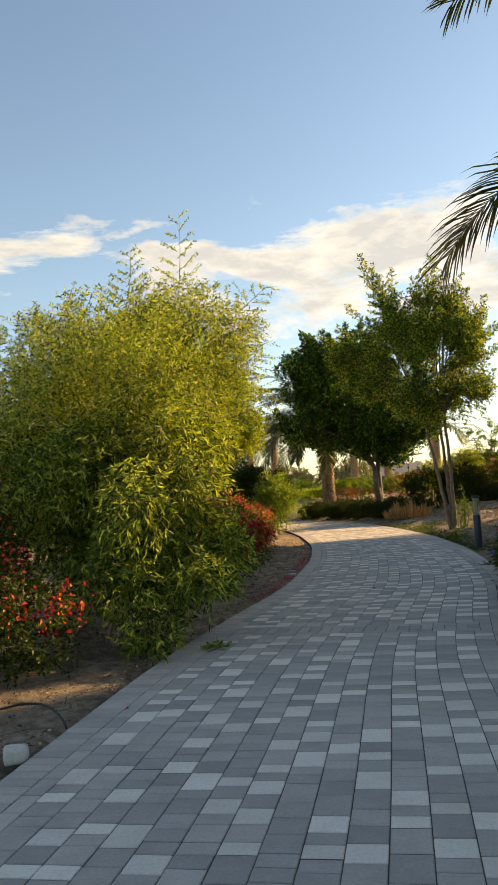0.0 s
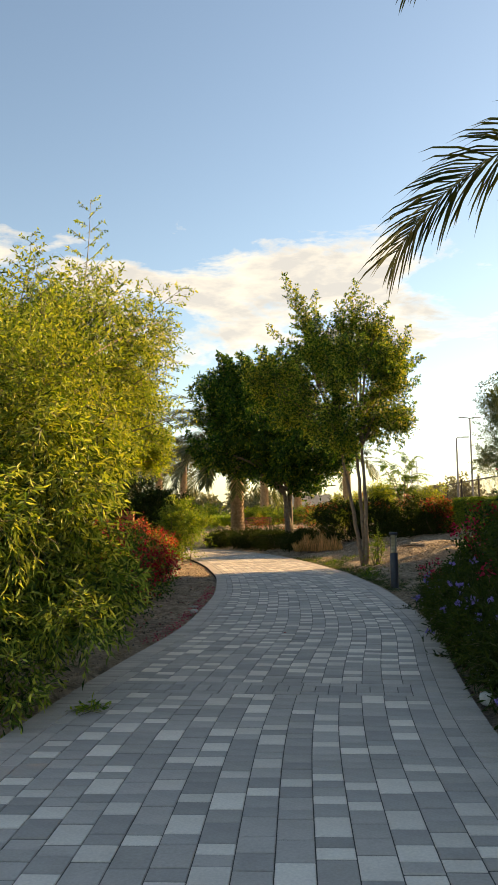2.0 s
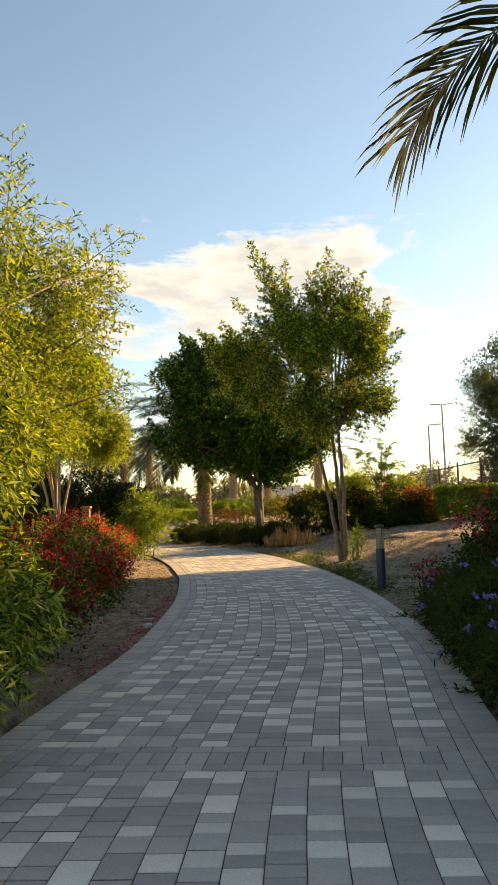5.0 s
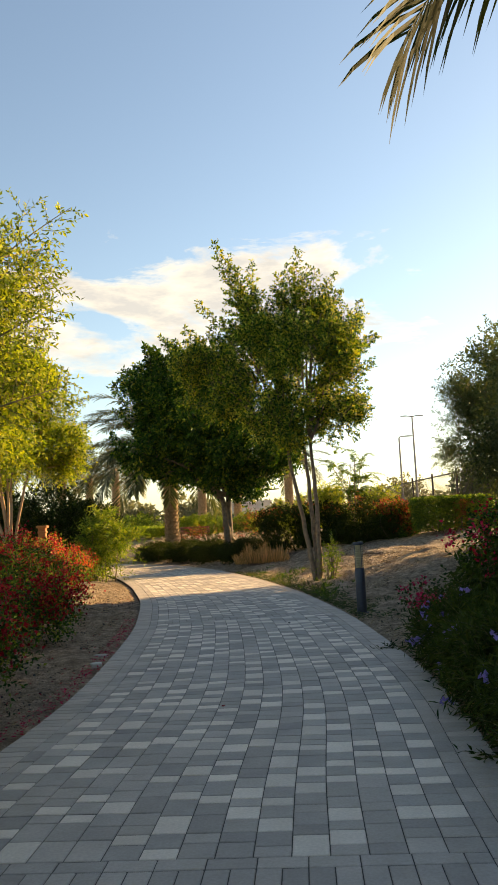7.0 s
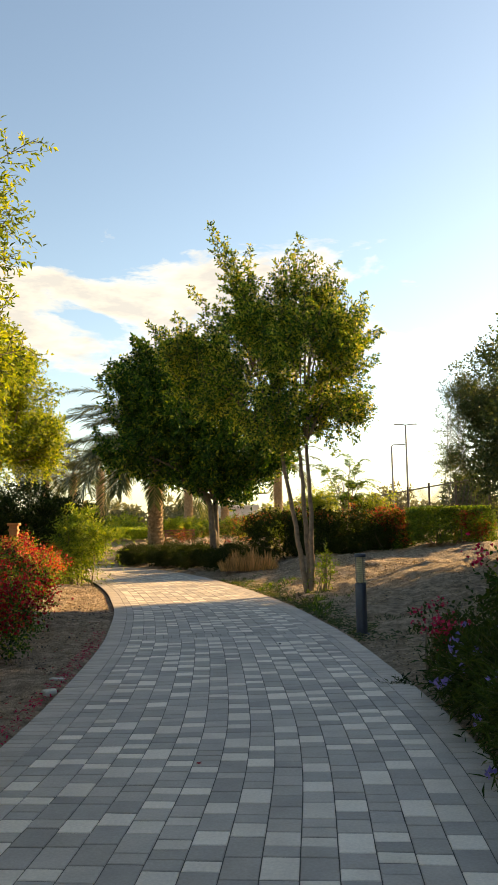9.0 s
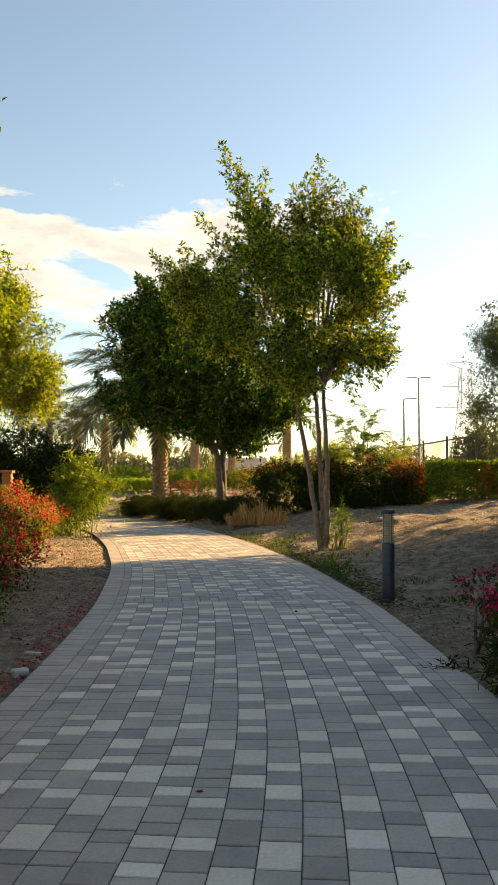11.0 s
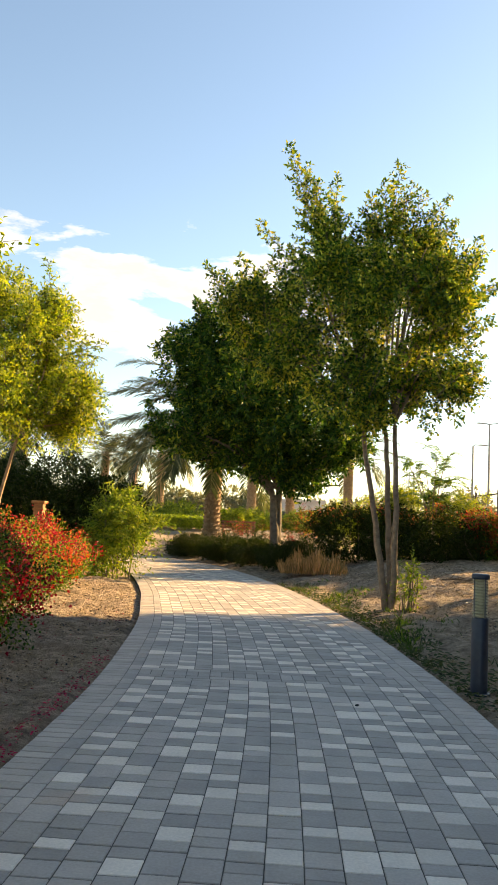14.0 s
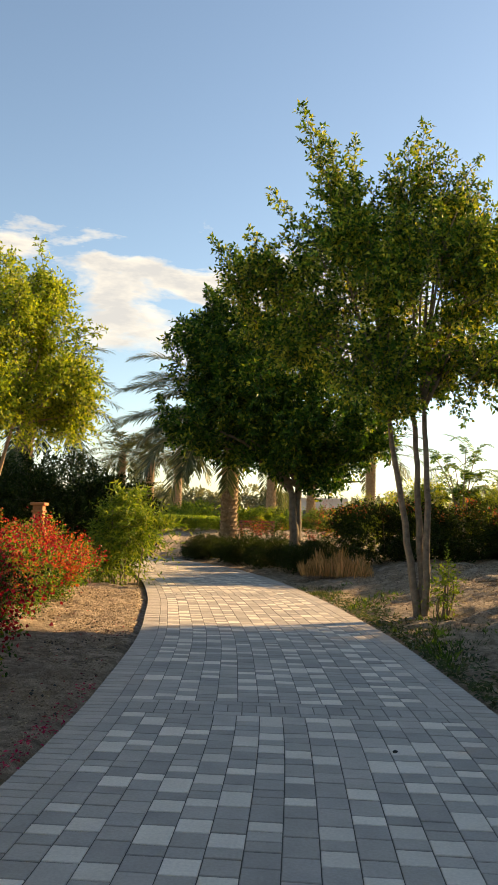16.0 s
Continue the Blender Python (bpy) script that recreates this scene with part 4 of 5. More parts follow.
def crown_tree():
    small_tree("slender three-stemmed tree with a loose airy crown", 2.45, 25.85,
               [(2.2, 25.8, 5.0, 1.6, 1.7, 1.2), (3.0, 25.8, 5.8, 1.2, 1.3, 1.0), (1.2, 25.8, 5.6, 1.3, 1.4, 1.1), (2.5, 25.9, 6.9, 0.7, 0.7, 0.9), (1.15, 25.7, 6.7, 0.6, 0.5, 0.8), (3.35, 25.8, 6.1, 0.6, 0.9, 0.7),
                (0.1, 26.0, 5.0, 0.9, 1.0, 0.8), (3.2, 25.7, 4.3, 0.6, 0.8, 0.4), (-0.6, 26.0, 5.9, 0.5, 0.7, 0.4), (1.6, 25.8, 4.0, 0.9, 0.9, 0.6), (2.95, 25.8, 6.9, 0.45, 0.7, 0.5), (1.6, 25.8, 6.5, 0.7, 0.7, 0.7)],
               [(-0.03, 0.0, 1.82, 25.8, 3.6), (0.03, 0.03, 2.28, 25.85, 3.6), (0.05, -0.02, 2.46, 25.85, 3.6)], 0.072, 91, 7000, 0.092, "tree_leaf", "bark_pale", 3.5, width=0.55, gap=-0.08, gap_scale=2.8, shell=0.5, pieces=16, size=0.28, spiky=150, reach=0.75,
               spires=(((1.0, 25.7, 6.9), (0.22, 25.6, 9.0), 0.5), ((1.05, 25.8, 6.9), (0.55, 25.9, 8.7), 0.45), ((1.1, 25.6, 6.8), (0.75, 25.5, 8.3), 0.5), ((1.25, 25.9, 6.8), (1.2, 25.9, 8.5), 0.4), ((0.9, 25.8, 6.4), (-0.3, 25.7, 7.45), 0.3),
                       ((2.3, 25.9, 7.0), (2.45, 25.9, 8.85), 0.42), ((2.3, 25.7, 7.0), (2.1, 25.6, 8.3), 0.4), ((2.5, 25.8, 7.0), (2.85, 25.7, 8.2), 0.42), ((1.9, 25.8, 6.9), (1.85, 25.8, 8.15), 0.35), ((2.8, 25.8, 6.7), (3.3, 25.8, 7.7), 0.4),
                       ((3.2, 25.8, 6.3), (4.0, 25.8, 7.35), 0.35), ((3.4, 25.8, 5.8), (4.4, 25.8, 6.4), 0.35), ((3.3, 25.8, 5.4), (4.2, 25.7, 5.7), 0.35), ((3.3, 25.7, 4.8), (4.0, 25.7, 4.6), 0.35), ((3.0, 25.7, 4.3), (3.65, 25.6, 3.7), 0.3), ((2.8, 25.6, 4.1), (3.1, 25.5, 3.4), 0.3),
                       ((-0.3, 26.0, 5.9), (-1.15, 25.9, 6.45), 0.35), ((-0.2, 26.0, 6.1), (-0.7, 26.0, 6.8), 0.35), ((0.0, 26.0, 4.7), (-0.9, 25.9, 4.9), 0.35)))
    leafy_shrub("fresh green sucker shoots at the foot of the tree", [(2.75, 25.65, 0.5, 0.2, 0.2, 0.42), (2.85, 25.6, 0.85, 0.12, 0.12, 0.25)], 2.7, 25.7, 92, 70, "fresh_leaf", 0.075, 0.5, 0.25, group="suckers")
    small_tree("dense dark-leaved tree with a short forked trunk", 0.3, 37.5,
               [(-0.9, 37.3, 5.6, 2.2, 2.0, 1.7), (0.8, 37.4, 4.6, 1.9, 1.9, 1.5), (-2.3, 37.3, 5.6, 1.3, 1.5, 1.3), (-2.0, 37.2, 7.5, 0.9, 0.9, 1.0), (-0.6, 37.5, 7.6, 1.6, 1.5, 1.3), (2.4, 37.5, 4.2, 0.9, 1.2, 0.9), (-3.2, 37.2, 7.2, 0.7, 0.7, 0.5), (-2.9, 37.0, 4.5, 0.9, 1.0, 0.8), (1.4, 37.5, 3.4, 1.2, 1.2, 0.7), (-1.4, 37.3, 3.9, 1.2, 1.2, 0.8), (-0.3, 37.4, 3.5, 0.9, 1.0, 0.6)],
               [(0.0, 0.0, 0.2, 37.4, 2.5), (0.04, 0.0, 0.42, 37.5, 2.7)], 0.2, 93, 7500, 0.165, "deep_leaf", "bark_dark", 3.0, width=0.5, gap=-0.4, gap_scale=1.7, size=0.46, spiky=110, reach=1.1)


crown_tree()


def brush_clump():
    x, y = 1.45, 33.6
    z = ground_z(x, y)
    rng = np.random.default_rng(95)
    t = thing("grass_clump", x, y, z, "clump of dry straw-coloured bunch grass", "grass", kind="stuff")
    n = 2600
    o = np.c_[rng.uniform(-0.95, 0.95, n), rng.normal(0, 0.35, n), np.zeros(n)]
    d = unit(np.c_[o[:, 0] * 0.25 + rng.normal(0, 0.12, n), rng.normal(0, 0.15, n), np.ones(n)])
    h = 0.47 * (1 - 0.6 * np.abs(o[:, 0]) ** 2.5) * (1 + 0.3 * np.sin(o[:, 0] * 7 + 1) * np.sin(o[:, 0] * 19)) * rng.uniform(0.7, 1.25, n)
    v, f = kites(rng, o, d, h, 0.02, flat=0.1)
    part("blades", mesh_of("blades", v, f, M["straw"]), t)


brush_clump()
HEDGE3 = [(2.3, 35.3, 1.25, 1.1, 0.9, 0.85), (3.9, 35.2, 1.3, 1.1, 0.9, 0.9), (5.4, 34.9, 1.3, 1.1, 0.9, 0.9), (6.5, 34.6, 1.2, 0.8, 0.9, 0.8)]
t3 = bougainvillea("bougainvillea", "dark green hedge topped with orange-red flowers", HEDGE3, 101, 5200, 0.01, 0.07, 4.3, 35.1, leaf="shaded_hedge_leaf", leafsize=0.085, low=90)
leafy_shrub("clipped boxy green hedge", [(8.25, 33.2, 1.32, 1.3, 0.8, 0.78)], 8.25, 33.2, 102, 4600, "spray_leaf", 0.065, 0.5, 0.12, box=True, group="hedges", name="hedge", category="hedge")
bougainvillea("bougainvillea", "orange-red bougainvillea at the end of the dark hedge", [(6.75, 34.0, 1.1, 0.3, 0.35, 0.5), (6.4, 34.2, 1.85, 0.5, 0.4, 0.25)], 104, 420, 0.16, 0.16, 6.5, 34.1, leaf="deep_leaf", leafsize=0.08, bunch=20)
bougainvillea("bougainvillea", "red bougainvillea sprays over the clipped hedge", [(8.3, 32.5, 1.6, 0.7, 0.2, 0.4), (9.0, 32.5, 1.3, 0.4, 0.2, 0.5)], 105, 260, 0.16, 0.1, 8.5, 32.4, leaf="fresh_leaf", leafsize=0.08, bunch=18)
for k, (x, y, h) in enumerate(((2.6, 37.6, 2.6), (4.5, 37.4, 2.75), (6.3, 36.9, 2.75))):
    leafy_shrub("loose sunlit yellow-green shrub behind the dark hedge", [(x, y, h * 0.6, 0.9, 0.7, h * 0.42), (x + 0.5, y, h * 0.8, 0.5, 0.5, h * 0.25)], x, y, 106 + k, 700, "gold_leaf", 0.1, 0.35, 0.4, pieces=10, sag=0.3)


def feathery_tree(x, y, seed):
    z = ground_z(x, y)
    rng = np.random.default_rng(seed)
    t = thing("tree", x, y, z, "young feathery light green tree with arching pinnate fronds", "tree", "trees")
    for k in range(8):
        a = k * 2.4 + 0.4
        top = np.array([rng.uniform(0.2, 0.95) * math.cos(a), 0.4 * math.sin(a), rng.uniform(1.9, 3.5)])
        stem = bezier((0.06 * math.cos(a), 0.06 * math.sin(a), -0.05), (0.15 * top[0], 0.15 * top[1], top[2] * 0.7), top, 8)
        trunk_part(stem, np.linspace(0.03, 0.008, 8), M["bark_pale"], t, "stem", 6)
        for j in range(7):
            b = a + rng.normal(0, 1.1)
            o = np.array([math.cos(b), 0.7 * math.sin(b), 0])
            L = rng.uniform(0.5, 1.0)
            p0 = stem[rng.integers(3, 8)]
            mid = p0 + o * L * 0.4 + np.array([0, 0, L * rng.uniform(0.3, 0.9)])
            tip = p0 + o * L * 1.05 + np.array([0, 0, L * rng.uniform(0.0, 0.6)])
            frond_part(t, frond_mesh(rng, p0, mid, tip, 24, 0.15, 0.03, r=0.008, sag=0.5, start=0.15, fan=0.5, mat="spray_leaf"))


feathery_tree(5.35, 36.3, 103)
for k, (x, y) in enumerate(((0.9, 36.0), (-0.2, 38.2), (-1.4, 40.4), (-3.0, 42.6))):
    leafy_shrub("low rounded dark hedge along the bend", [(x, y, 0.4, 1.0, 1.25, 0.5)], x, y, 110 + k, 1900, "shaded_hedge_leaf", 0.07, 0.45, 0.2, group="low hedges", name="hedge", category="hedge")
small_tree("dense grey-green acacia tree against the bright sky", 8.7, 28.9, [(8.5, 28.8, 4.1, 1.6, 1.4, 1.2), (9.5, 29.0, 5.0, 1.8, 1.5, 1.3), (8.2, 28.8, 4.9, 1.1, 1.1, 0.9), (7.6, 28.6, 3.4, 0.8, 0.9, 0.6), (9.7, 28.6, 3.6, 1.5, 1.3, 0.8)],
           [(0, 0, 8.7, 28.8, 2.8), (0.1, 0, 9.3, 28.9, 3.0)], 0.12, 121, 9000, 0.075, "grey_leaf", "bark_dark", 3.0, width=0.35, gap=-0.15, gap_scale=2.2, per=8, size=0.36, spiky=60, reach=0.7)
# row of trees added out of view to block the sun from the near path
for k in range(13):
    x, y = 8.3 + 0.3 * math.sin(k * 2.1), -4.5 + k * 2.5
    # two lower trees leave a notch for sun on the bamboo
    h = (5.0 if k in (7, 8) else 5.4 if k < 9 else 6.3) + 0.1 * math.sin(k * 1.7)
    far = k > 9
    small_tree("added out-of-view tree that blocks sun from the near path", x, y, [(x, y, h * 0.60, 1.3, 2.2, h * 0.38), (x + 0.4, y + 0.8, h * 0.35, 1.2, 1.6, h * 0.35)],
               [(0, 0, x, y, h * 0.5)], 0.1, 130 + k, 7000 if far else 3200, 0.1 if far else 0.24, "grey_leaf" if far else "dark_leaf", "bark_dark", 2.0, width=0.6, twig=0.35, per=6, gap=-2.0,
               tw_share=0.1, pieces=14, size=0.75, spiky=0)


def fence():
    t = thing("fence", 9.6, 40, 0.9, "dark iron railing fence on the rise", "fence")
    bar = bm_mesh("bar", box_bm(0.014, 0.014, 2.2, 0.12, 0.0), M["iron"])
    post = bm_mesh("post", box_bm(0.075, 0.075, 2.55, -0.1, 0.008), M["iron"])
    for k in range(9):
        y = 29.5 + k * 3.6 - 40
        p = part("post", post, t)
        p.location = (0, y, 0)
        if k < 8:
            for zz in (0.2, 2.25):
                r = part("rail", bm_mesh("rail", box_bm(0.04, 3.6, 0.05, zz, 0.0, (0, y + 1.8)), M["iron"]), t)
            for j in range(1, 24):
                b = part("bar", bar, t)
                b.location = (0, y + j * 0.15, 0)


fence()


# ---- beyond the bend ----
palm(-2.3, 44, 4.7, 0.33, 60, 5.6, 140, "date palm with a patterned trunk and drooping grey-green fronds", droop=1.0, lw=0.06, llen=0.72, detail=1.25, mat="far_frond")
for k, (x, y, h) in enumerate(((-1.2, 66, 4.6), (1.6, 70, 5.0), (5.3, 64, 4.6), (-8.5, 72, 5.0), (-11, 74, 4.8), (-13.5, 75, 5.0))):
    palm(x, y, h, 0.32, 20, 4.2, 150 + k, "distant date palm in a row", detail=0.5, lw=0.06, llen=0.6, mat="far_frond")
leafy_shrub("sunlit clipped bright green hedge", [(-5.2, 53, 0.8, 2.4, 0.9, 0.72)], -5.2, 53, 160, 2600, "fresh_leaf", 0.1, 0.5, 0.2, box=True, group="hedges", name="hedge", category="hedge")
for k, (x, y, r, h) in enumerate(((-6.5, 58, 2.6, 1.7), (-2.0, 60, 2.4, 1.6), (1.5, 58, 2.6, 1.5), (5.5, 56, 3.0, 1.7), (10, 58, 3.0, 1.6), (-11, 60, 3.0, 2.0))):
    leafy_shrub("loose light green shrub in the distance", [(x, y, h * 0.6, r, 1.2, h * 0.75), (x + 0.5 * r, y + 0.6, h * 0.8, r * 0.5, 0.8, h * 0.6)], x, y, 165 + k, 1300, "fresh_leaf" if k % 2 == 0 else "gold_leaf", 0.16, 0.4, 0.4, group="far shrubs")
bougainvillea("bougainvillea", "red bougainvillea behind the low hedge", [(-0.6, 45.5, 0.8, 1.1, 0.7, 0.6), (1.6, 44.5, 1.2, 0.9, 0.7, 0.9), (-2.4, 45.0, 0.85, 0.8, 0.6, 0.45), (-1.3, 44.4, 1.0, 0.5, 0.5, 0.5)], 175, 1000, 0.05, 0.03, 0.4, 45)


def bench(x, y, rot):
    t = thing("bench", x, y, ground_z(x, y) - 0.03, "reddish slatted garden bench behind the low hedge", "bench")
    t.rotation_euler = (0, 0, radians(rot))
    for k in range(4):
        part("seat_slat", bm_mesh("seat_slat", box_bm(1.6, 0.09, 0.035, 0.44, 0.006, (0, -0.18 + 0.115 * k)), M["bench"]), t)
    for k in range(3):
        part("back_slat", bm_mesh("back_slat", box_bm(1.6, 0.03, 0.09, 0.56 + 0.13 * k, 0.006, (0, 0.24)), M["bench"]), t)
    for sx in (-0.7, 0.7):
        part("leg", bm_mesh("leg", box_bm(0.06, 0.06, 0.44, 0.0, 0.006, (sx, -0.17)), M["iron"]), t)
        part("leg", bm_mesh("leg", box_bm(0.06, 0.06, 0.92, 0.0, 0.006, (sx, 0.285)), M["iron"]), t)
        part("armrest", bm_mesh("armrest", box_bm(0.06, 0.5, 0.04, 0.66, 0.006, (sx, 0.05)), M["bench"]), t)


bench(-1.25, 47.0, 12)


def far_trees():
    rng = np.random.default_rng(180)
    for k in range(16):
        x, y = -70 + k * 11 + rng.uniform(-3, 3), 150 + rng.uniform(-12, 18)
        h = rng.uniform(4.5, 8)
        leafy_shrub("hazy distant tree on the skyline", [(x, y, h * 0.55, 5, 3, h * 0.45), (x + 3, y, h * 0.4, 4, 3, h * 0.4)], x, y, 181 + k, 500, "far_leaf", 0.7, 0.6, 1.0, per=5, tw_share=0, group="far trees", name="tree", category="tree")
    for x, y, h, w in ((27.5, 90, 7.2, 2.0), (29.5, 92, 7.8, 1.8), (23.5, 105, 6.4, 3.0)):
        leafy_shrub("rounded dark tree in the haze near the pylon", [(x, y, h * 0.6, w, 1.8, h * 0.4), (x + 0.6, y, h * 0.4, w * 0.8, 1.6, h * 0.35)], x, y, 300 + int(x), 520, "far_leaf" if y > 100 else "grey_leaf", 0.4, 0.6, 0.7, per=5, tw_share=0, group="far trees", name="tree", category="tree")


far_trees()


def lamp_pole(x, y, h, arm, label):
    t = thing("street_lamp", x, y, 0, label, "street lamp", "street lamps")
    trunk_part([(0, 0, -0.1), (0, 0, h * 0.5), (0, 0, h)], [0.13, 0.1, 0.07], M["pole"], t, "pole", 8)
    if arm == 1:
        v, f = tube([(0, 0, h - 0.05), (0.15, 0, h + 0.1), (0.8, 0, h + 0.12)], [0.06, 0.05, 0.045], 6)
        part("arm", mesh_of("arm", v, f, M["pole"]), t)
        part("lamp_head", bm_mesh("lamp_head", box_bm(0.7, 0.22, 0.1, h + 0.06, 0.02, (0.9, 0)), M["pole"]), t)
    else:
        for s in (-1, 1):
            v, f = tube([(0, 0, h - 0.05), (s * 0.3, 0, h + 0.02), (s * 0.7, 0, h + 0.04)], [0.05, 0.045, 0.04], 6)
            part("arm", mesh_of("arm", v, f, M["pole"]), t)
            part("lamp_head", bm_mesh("lamp_head", box_bm(0.6, 0.2, 0.09, h, 0.02, (s * 0.8, 0)), M["pole"]), t)


lamp_pole(19.0, 80, 10.9, 2, "tall double-armed street lamp against the pale sky")
lamp_pole(17.6, 80, 8.9, 1, "single-armed street lamp against the pale sky")


def pylon(x, y, h, w, label):
    t = thing("power_pylon", x, y, 0, label, "pylon", "pylons")
    legs = [(sx * w, sy * w) for sx in (-1, 1) for sy in (-1, 1)]
    lev = [(0, 1.0), (0.2, 0.74), (0.38, 0.52), (0.55, 0.38), (0.7, 0.32), (0.85, 0.28), (1.0, 0.24)]
    r = 0.13
    for lx, ly in legs:
        v, f = tube([(lx * k, ly * k, h * q) for q, k in lev], [r] * len(lev), 4)
        part("leg", mesh_of("leg", v, f, M["pylon"]), t)
    bits = []
    for (q0, k0), (q1, k1) in zip(lev[:-1], lev[1:]):
        for a, b in (((-1, -1), (1, -1)), ((-1, 1), (1, 1)), ((-1, -1), (-1, 1)), ((1, -1), (1, 1))):
            for u, v in ((a, b), (b, a)):
                bits.append(tube([(u[0] * w * k0, u[1] * w * k0, h * q0), (v[0] * w * k1, v[1] * w * k1, h * q1)], [0.08, 0.08], 4))
    v, f = join(bits)
    part("bracing", mesh_of("bracing", v, f, M["pylon"]), t)
    for q, L in ((0.66, 7.5), (0.84, 6.0), (0.99, 4.8)):
        for s in (-1, 1):
            up = 1.0 if q > 0.9 else 0.0
            bits = [tube([(s * w * 0.15, 0, h * q), (s * L, 0, h * q + up * 1.5)], [0.1, 0.06], 4), tube([(s * w * 0.15, 0, h * q + 1.6), (s * L, 0, h * q + up * 1.5)], [0.09, 0.05], 4)]
            for j in range(1, 5):
                xx = s * (w * 0.15 + (L - w * 0.15) * j / 5)
                bits.append(tube([(xx, 0, h * q + up * 1.5 * j / 5), (s * (w * 0.15 + (L - w * 0.15) * (j + 0.5) / 5), 0, h * q + 1.6 * (1 - (j + 0.5) / 5) + up * 1.5 * (j + 0.5) / 5)], [0.05, 0.05], 4))
            v, f = join(bits)
            part("cross_arm", mesh_of("cross_arm", v, f, M["pylon"]), t)


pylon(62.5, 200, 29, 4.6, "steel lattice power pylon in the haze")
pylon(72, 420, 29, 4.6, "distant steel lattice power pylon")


def far_building():
    x, y = 4.6, 130
    t = thing("building", x, y, 0, "small pale flat-roofed building in the haze", "building")
    part("wall", bm_mesh("wall", box_bm(7, 6, 4.6, -0.1, 0.03), M["render_wall"]), t)
    part("roof", bm_mesh("roof", box_bm(7.4, 6.4, 0.3, 4.5, 0.02), M["render_wall"]), t)
    for k in range(3):
        w = part("window", bm_mesh("window", box_bm(1.1, 0.1, 1.2, 1.8, 0.0, (-2.2 + 2.2 * k, -3.03)), M["glass_dark"]), t)


far_building()


# ---- small things ----
def wooden_post():
    x, y = -5.25, 29.0
    z = ground_z(x, y) - 0.03
    t = thing("wooden_post", x, y, z, "sunlit orange-brown wooden post with a cap", "post")
    part("shaft", bm_mesh("shaft", box_bm(0.22, 0.22, 1.72, 0.0, 0.015), M["wood"]), t)
    part("collar", bm_mesh("collar", box_bm(0.26, 0.26, 0.05, 1.55, 0.01), M["wood"]), t)
    part("cap", bm_mesh("cap", box_bm(0.32, 0.32, 0.07, 1.70, 0.02), M["wood"]), t)


wooden_post()


def marker_stone(x, y, sx, sy, sz, rot, label):
    bm = box_bm(sx, sy, sz, -0.02, min(sx, sy, sz) * 0.28)
    for v in bm.verts:
        v.co += Vector((noise.noise(v.co * 9 + Vector((x, y, 0))), noise.noise(v.co * 9 + Vector((y, x, 3))), noise.noise(v.co * 9))) * 0.012
    ob = new("marker_block", bm_mesh("marker_block", bm, M["white_concrete"], True))
    ob.matrix_world = pose(x, y, ground_z(x, y) - 0.01, 0, 0, rot)
    tagged(ob, label, "block", "white blocks")


marker_stone(-2.38, 4.9, 0.15, 0.11, 0.115, 15, "white painted concrete block on the soil")
marker_stone(1.6, 8.5, 0.18, 0.1, 0.1, 60, "white painted block at the paving edge")
marker_stone(-1.61, 15.1, 0.14, 0.085, 0.065, 35, "white concrete block fallen on the soil")
marker_stone(-1.66, 15.85, 0.18, 0.06, 0.04, -20, "white plastic strip lying on the soil")


def hose():
    pts = np.vstack([bezier((-4.6, 5.5, 0.02), (-3.3, 5.4, 0.05), (-2.85, 5.75, 0.1), 10), bezier((-2.85, 5.75, 0.1), (-2.6, 6.05, 0.12), (-2.32, 5.6, -0.02), 10)[1:]])
    v, f = tube(pts, np.full(len(pts), 0.009), 7)
    ob = part("irrigation_hose", mesh_of("irrigation_hose", v, f, M["hose"], smooth=True))
    tagged(ob, "thin black irrigation hose looped over the soil", "hose")


hose()


def sprig(x, y, z, size, n, seed, mat, label, name="fallen_sprig"):
    rng = np.random.default_rng(seed)
    t = thing(name, x, y, z, label, "twig", "sprigs")
    a = rng.uniform(0, 6.28, n)
    d = unit(np.c_[np.cos(a), np.sin(a), rng.uniform(0.05, 0.35, n)])
    o = np.c_[rng.normal(0, size * 0.3, (n, 2)), np.full(n, 0.01)]
    v, f = spray(rng, o, d, size, 6, 0.07, 0.022, droop=0.1)
    v[:, 2] = np.maximum(v[:, 2], 0.003)
    part("leaves", mesh_of("leaves", v, f, M[mat]), t, kind="stuff")
    v, f = twig_tubes(o, d, size, 0.003)
    part("twig", mesh_of("twig", v, f, M["twig"]), t, kind="stuff")


sprig(-1.72, 8.3, 0.0, 0.2, 14, 211, "fresh_leaf", "green sprig fallen on the paving edge")
sprig(1.98, 15.0, 0.0, 0.22, 6, 212, "shaded_hedge_leaf", "dark twig reaching over the paving edge")
sprig(1.72, 10.6, 0.0, 0.16, 5, 213, "shaded_hedge_leaf", "dark twig reaching over the paving edge")


def fallen_branch(x, y, seed):
    rng = np.random.default_rng(seed)
    z = ground_z(x, y)
    t = thing("fallen_branch", x, y, z, "dark dead branch lying on the dry soil", "branch", "branches")
    v, f = tube(bezier((-0.4, 0.05, 0.01), (0, -0.1, 0.05), (0.4, 0.1, 0.01), 8), np.linspace(0.02, 0.008, 8), 6)
    part("limb", mesh_of("limb", v, f, M["bark_dark"], smooth=True), t)
    for k in range(5):
        a = np.array([rng.uniform(-0.3, 0.3), -0.02, 0.02])
        e = np.array([rng.normal(0, 0.3), rng.normal(0, 0.2), rng.uniform(0.0, 0.15)])
        v, f = tube([a, a + e * 0.6, a + e], [0.012, 0.008, 0.004], 5)
        part("twig", mesh_of("twig", v, f, M["bark_dark"]), t)


fallen_branch(4.4, 28.4, 221)


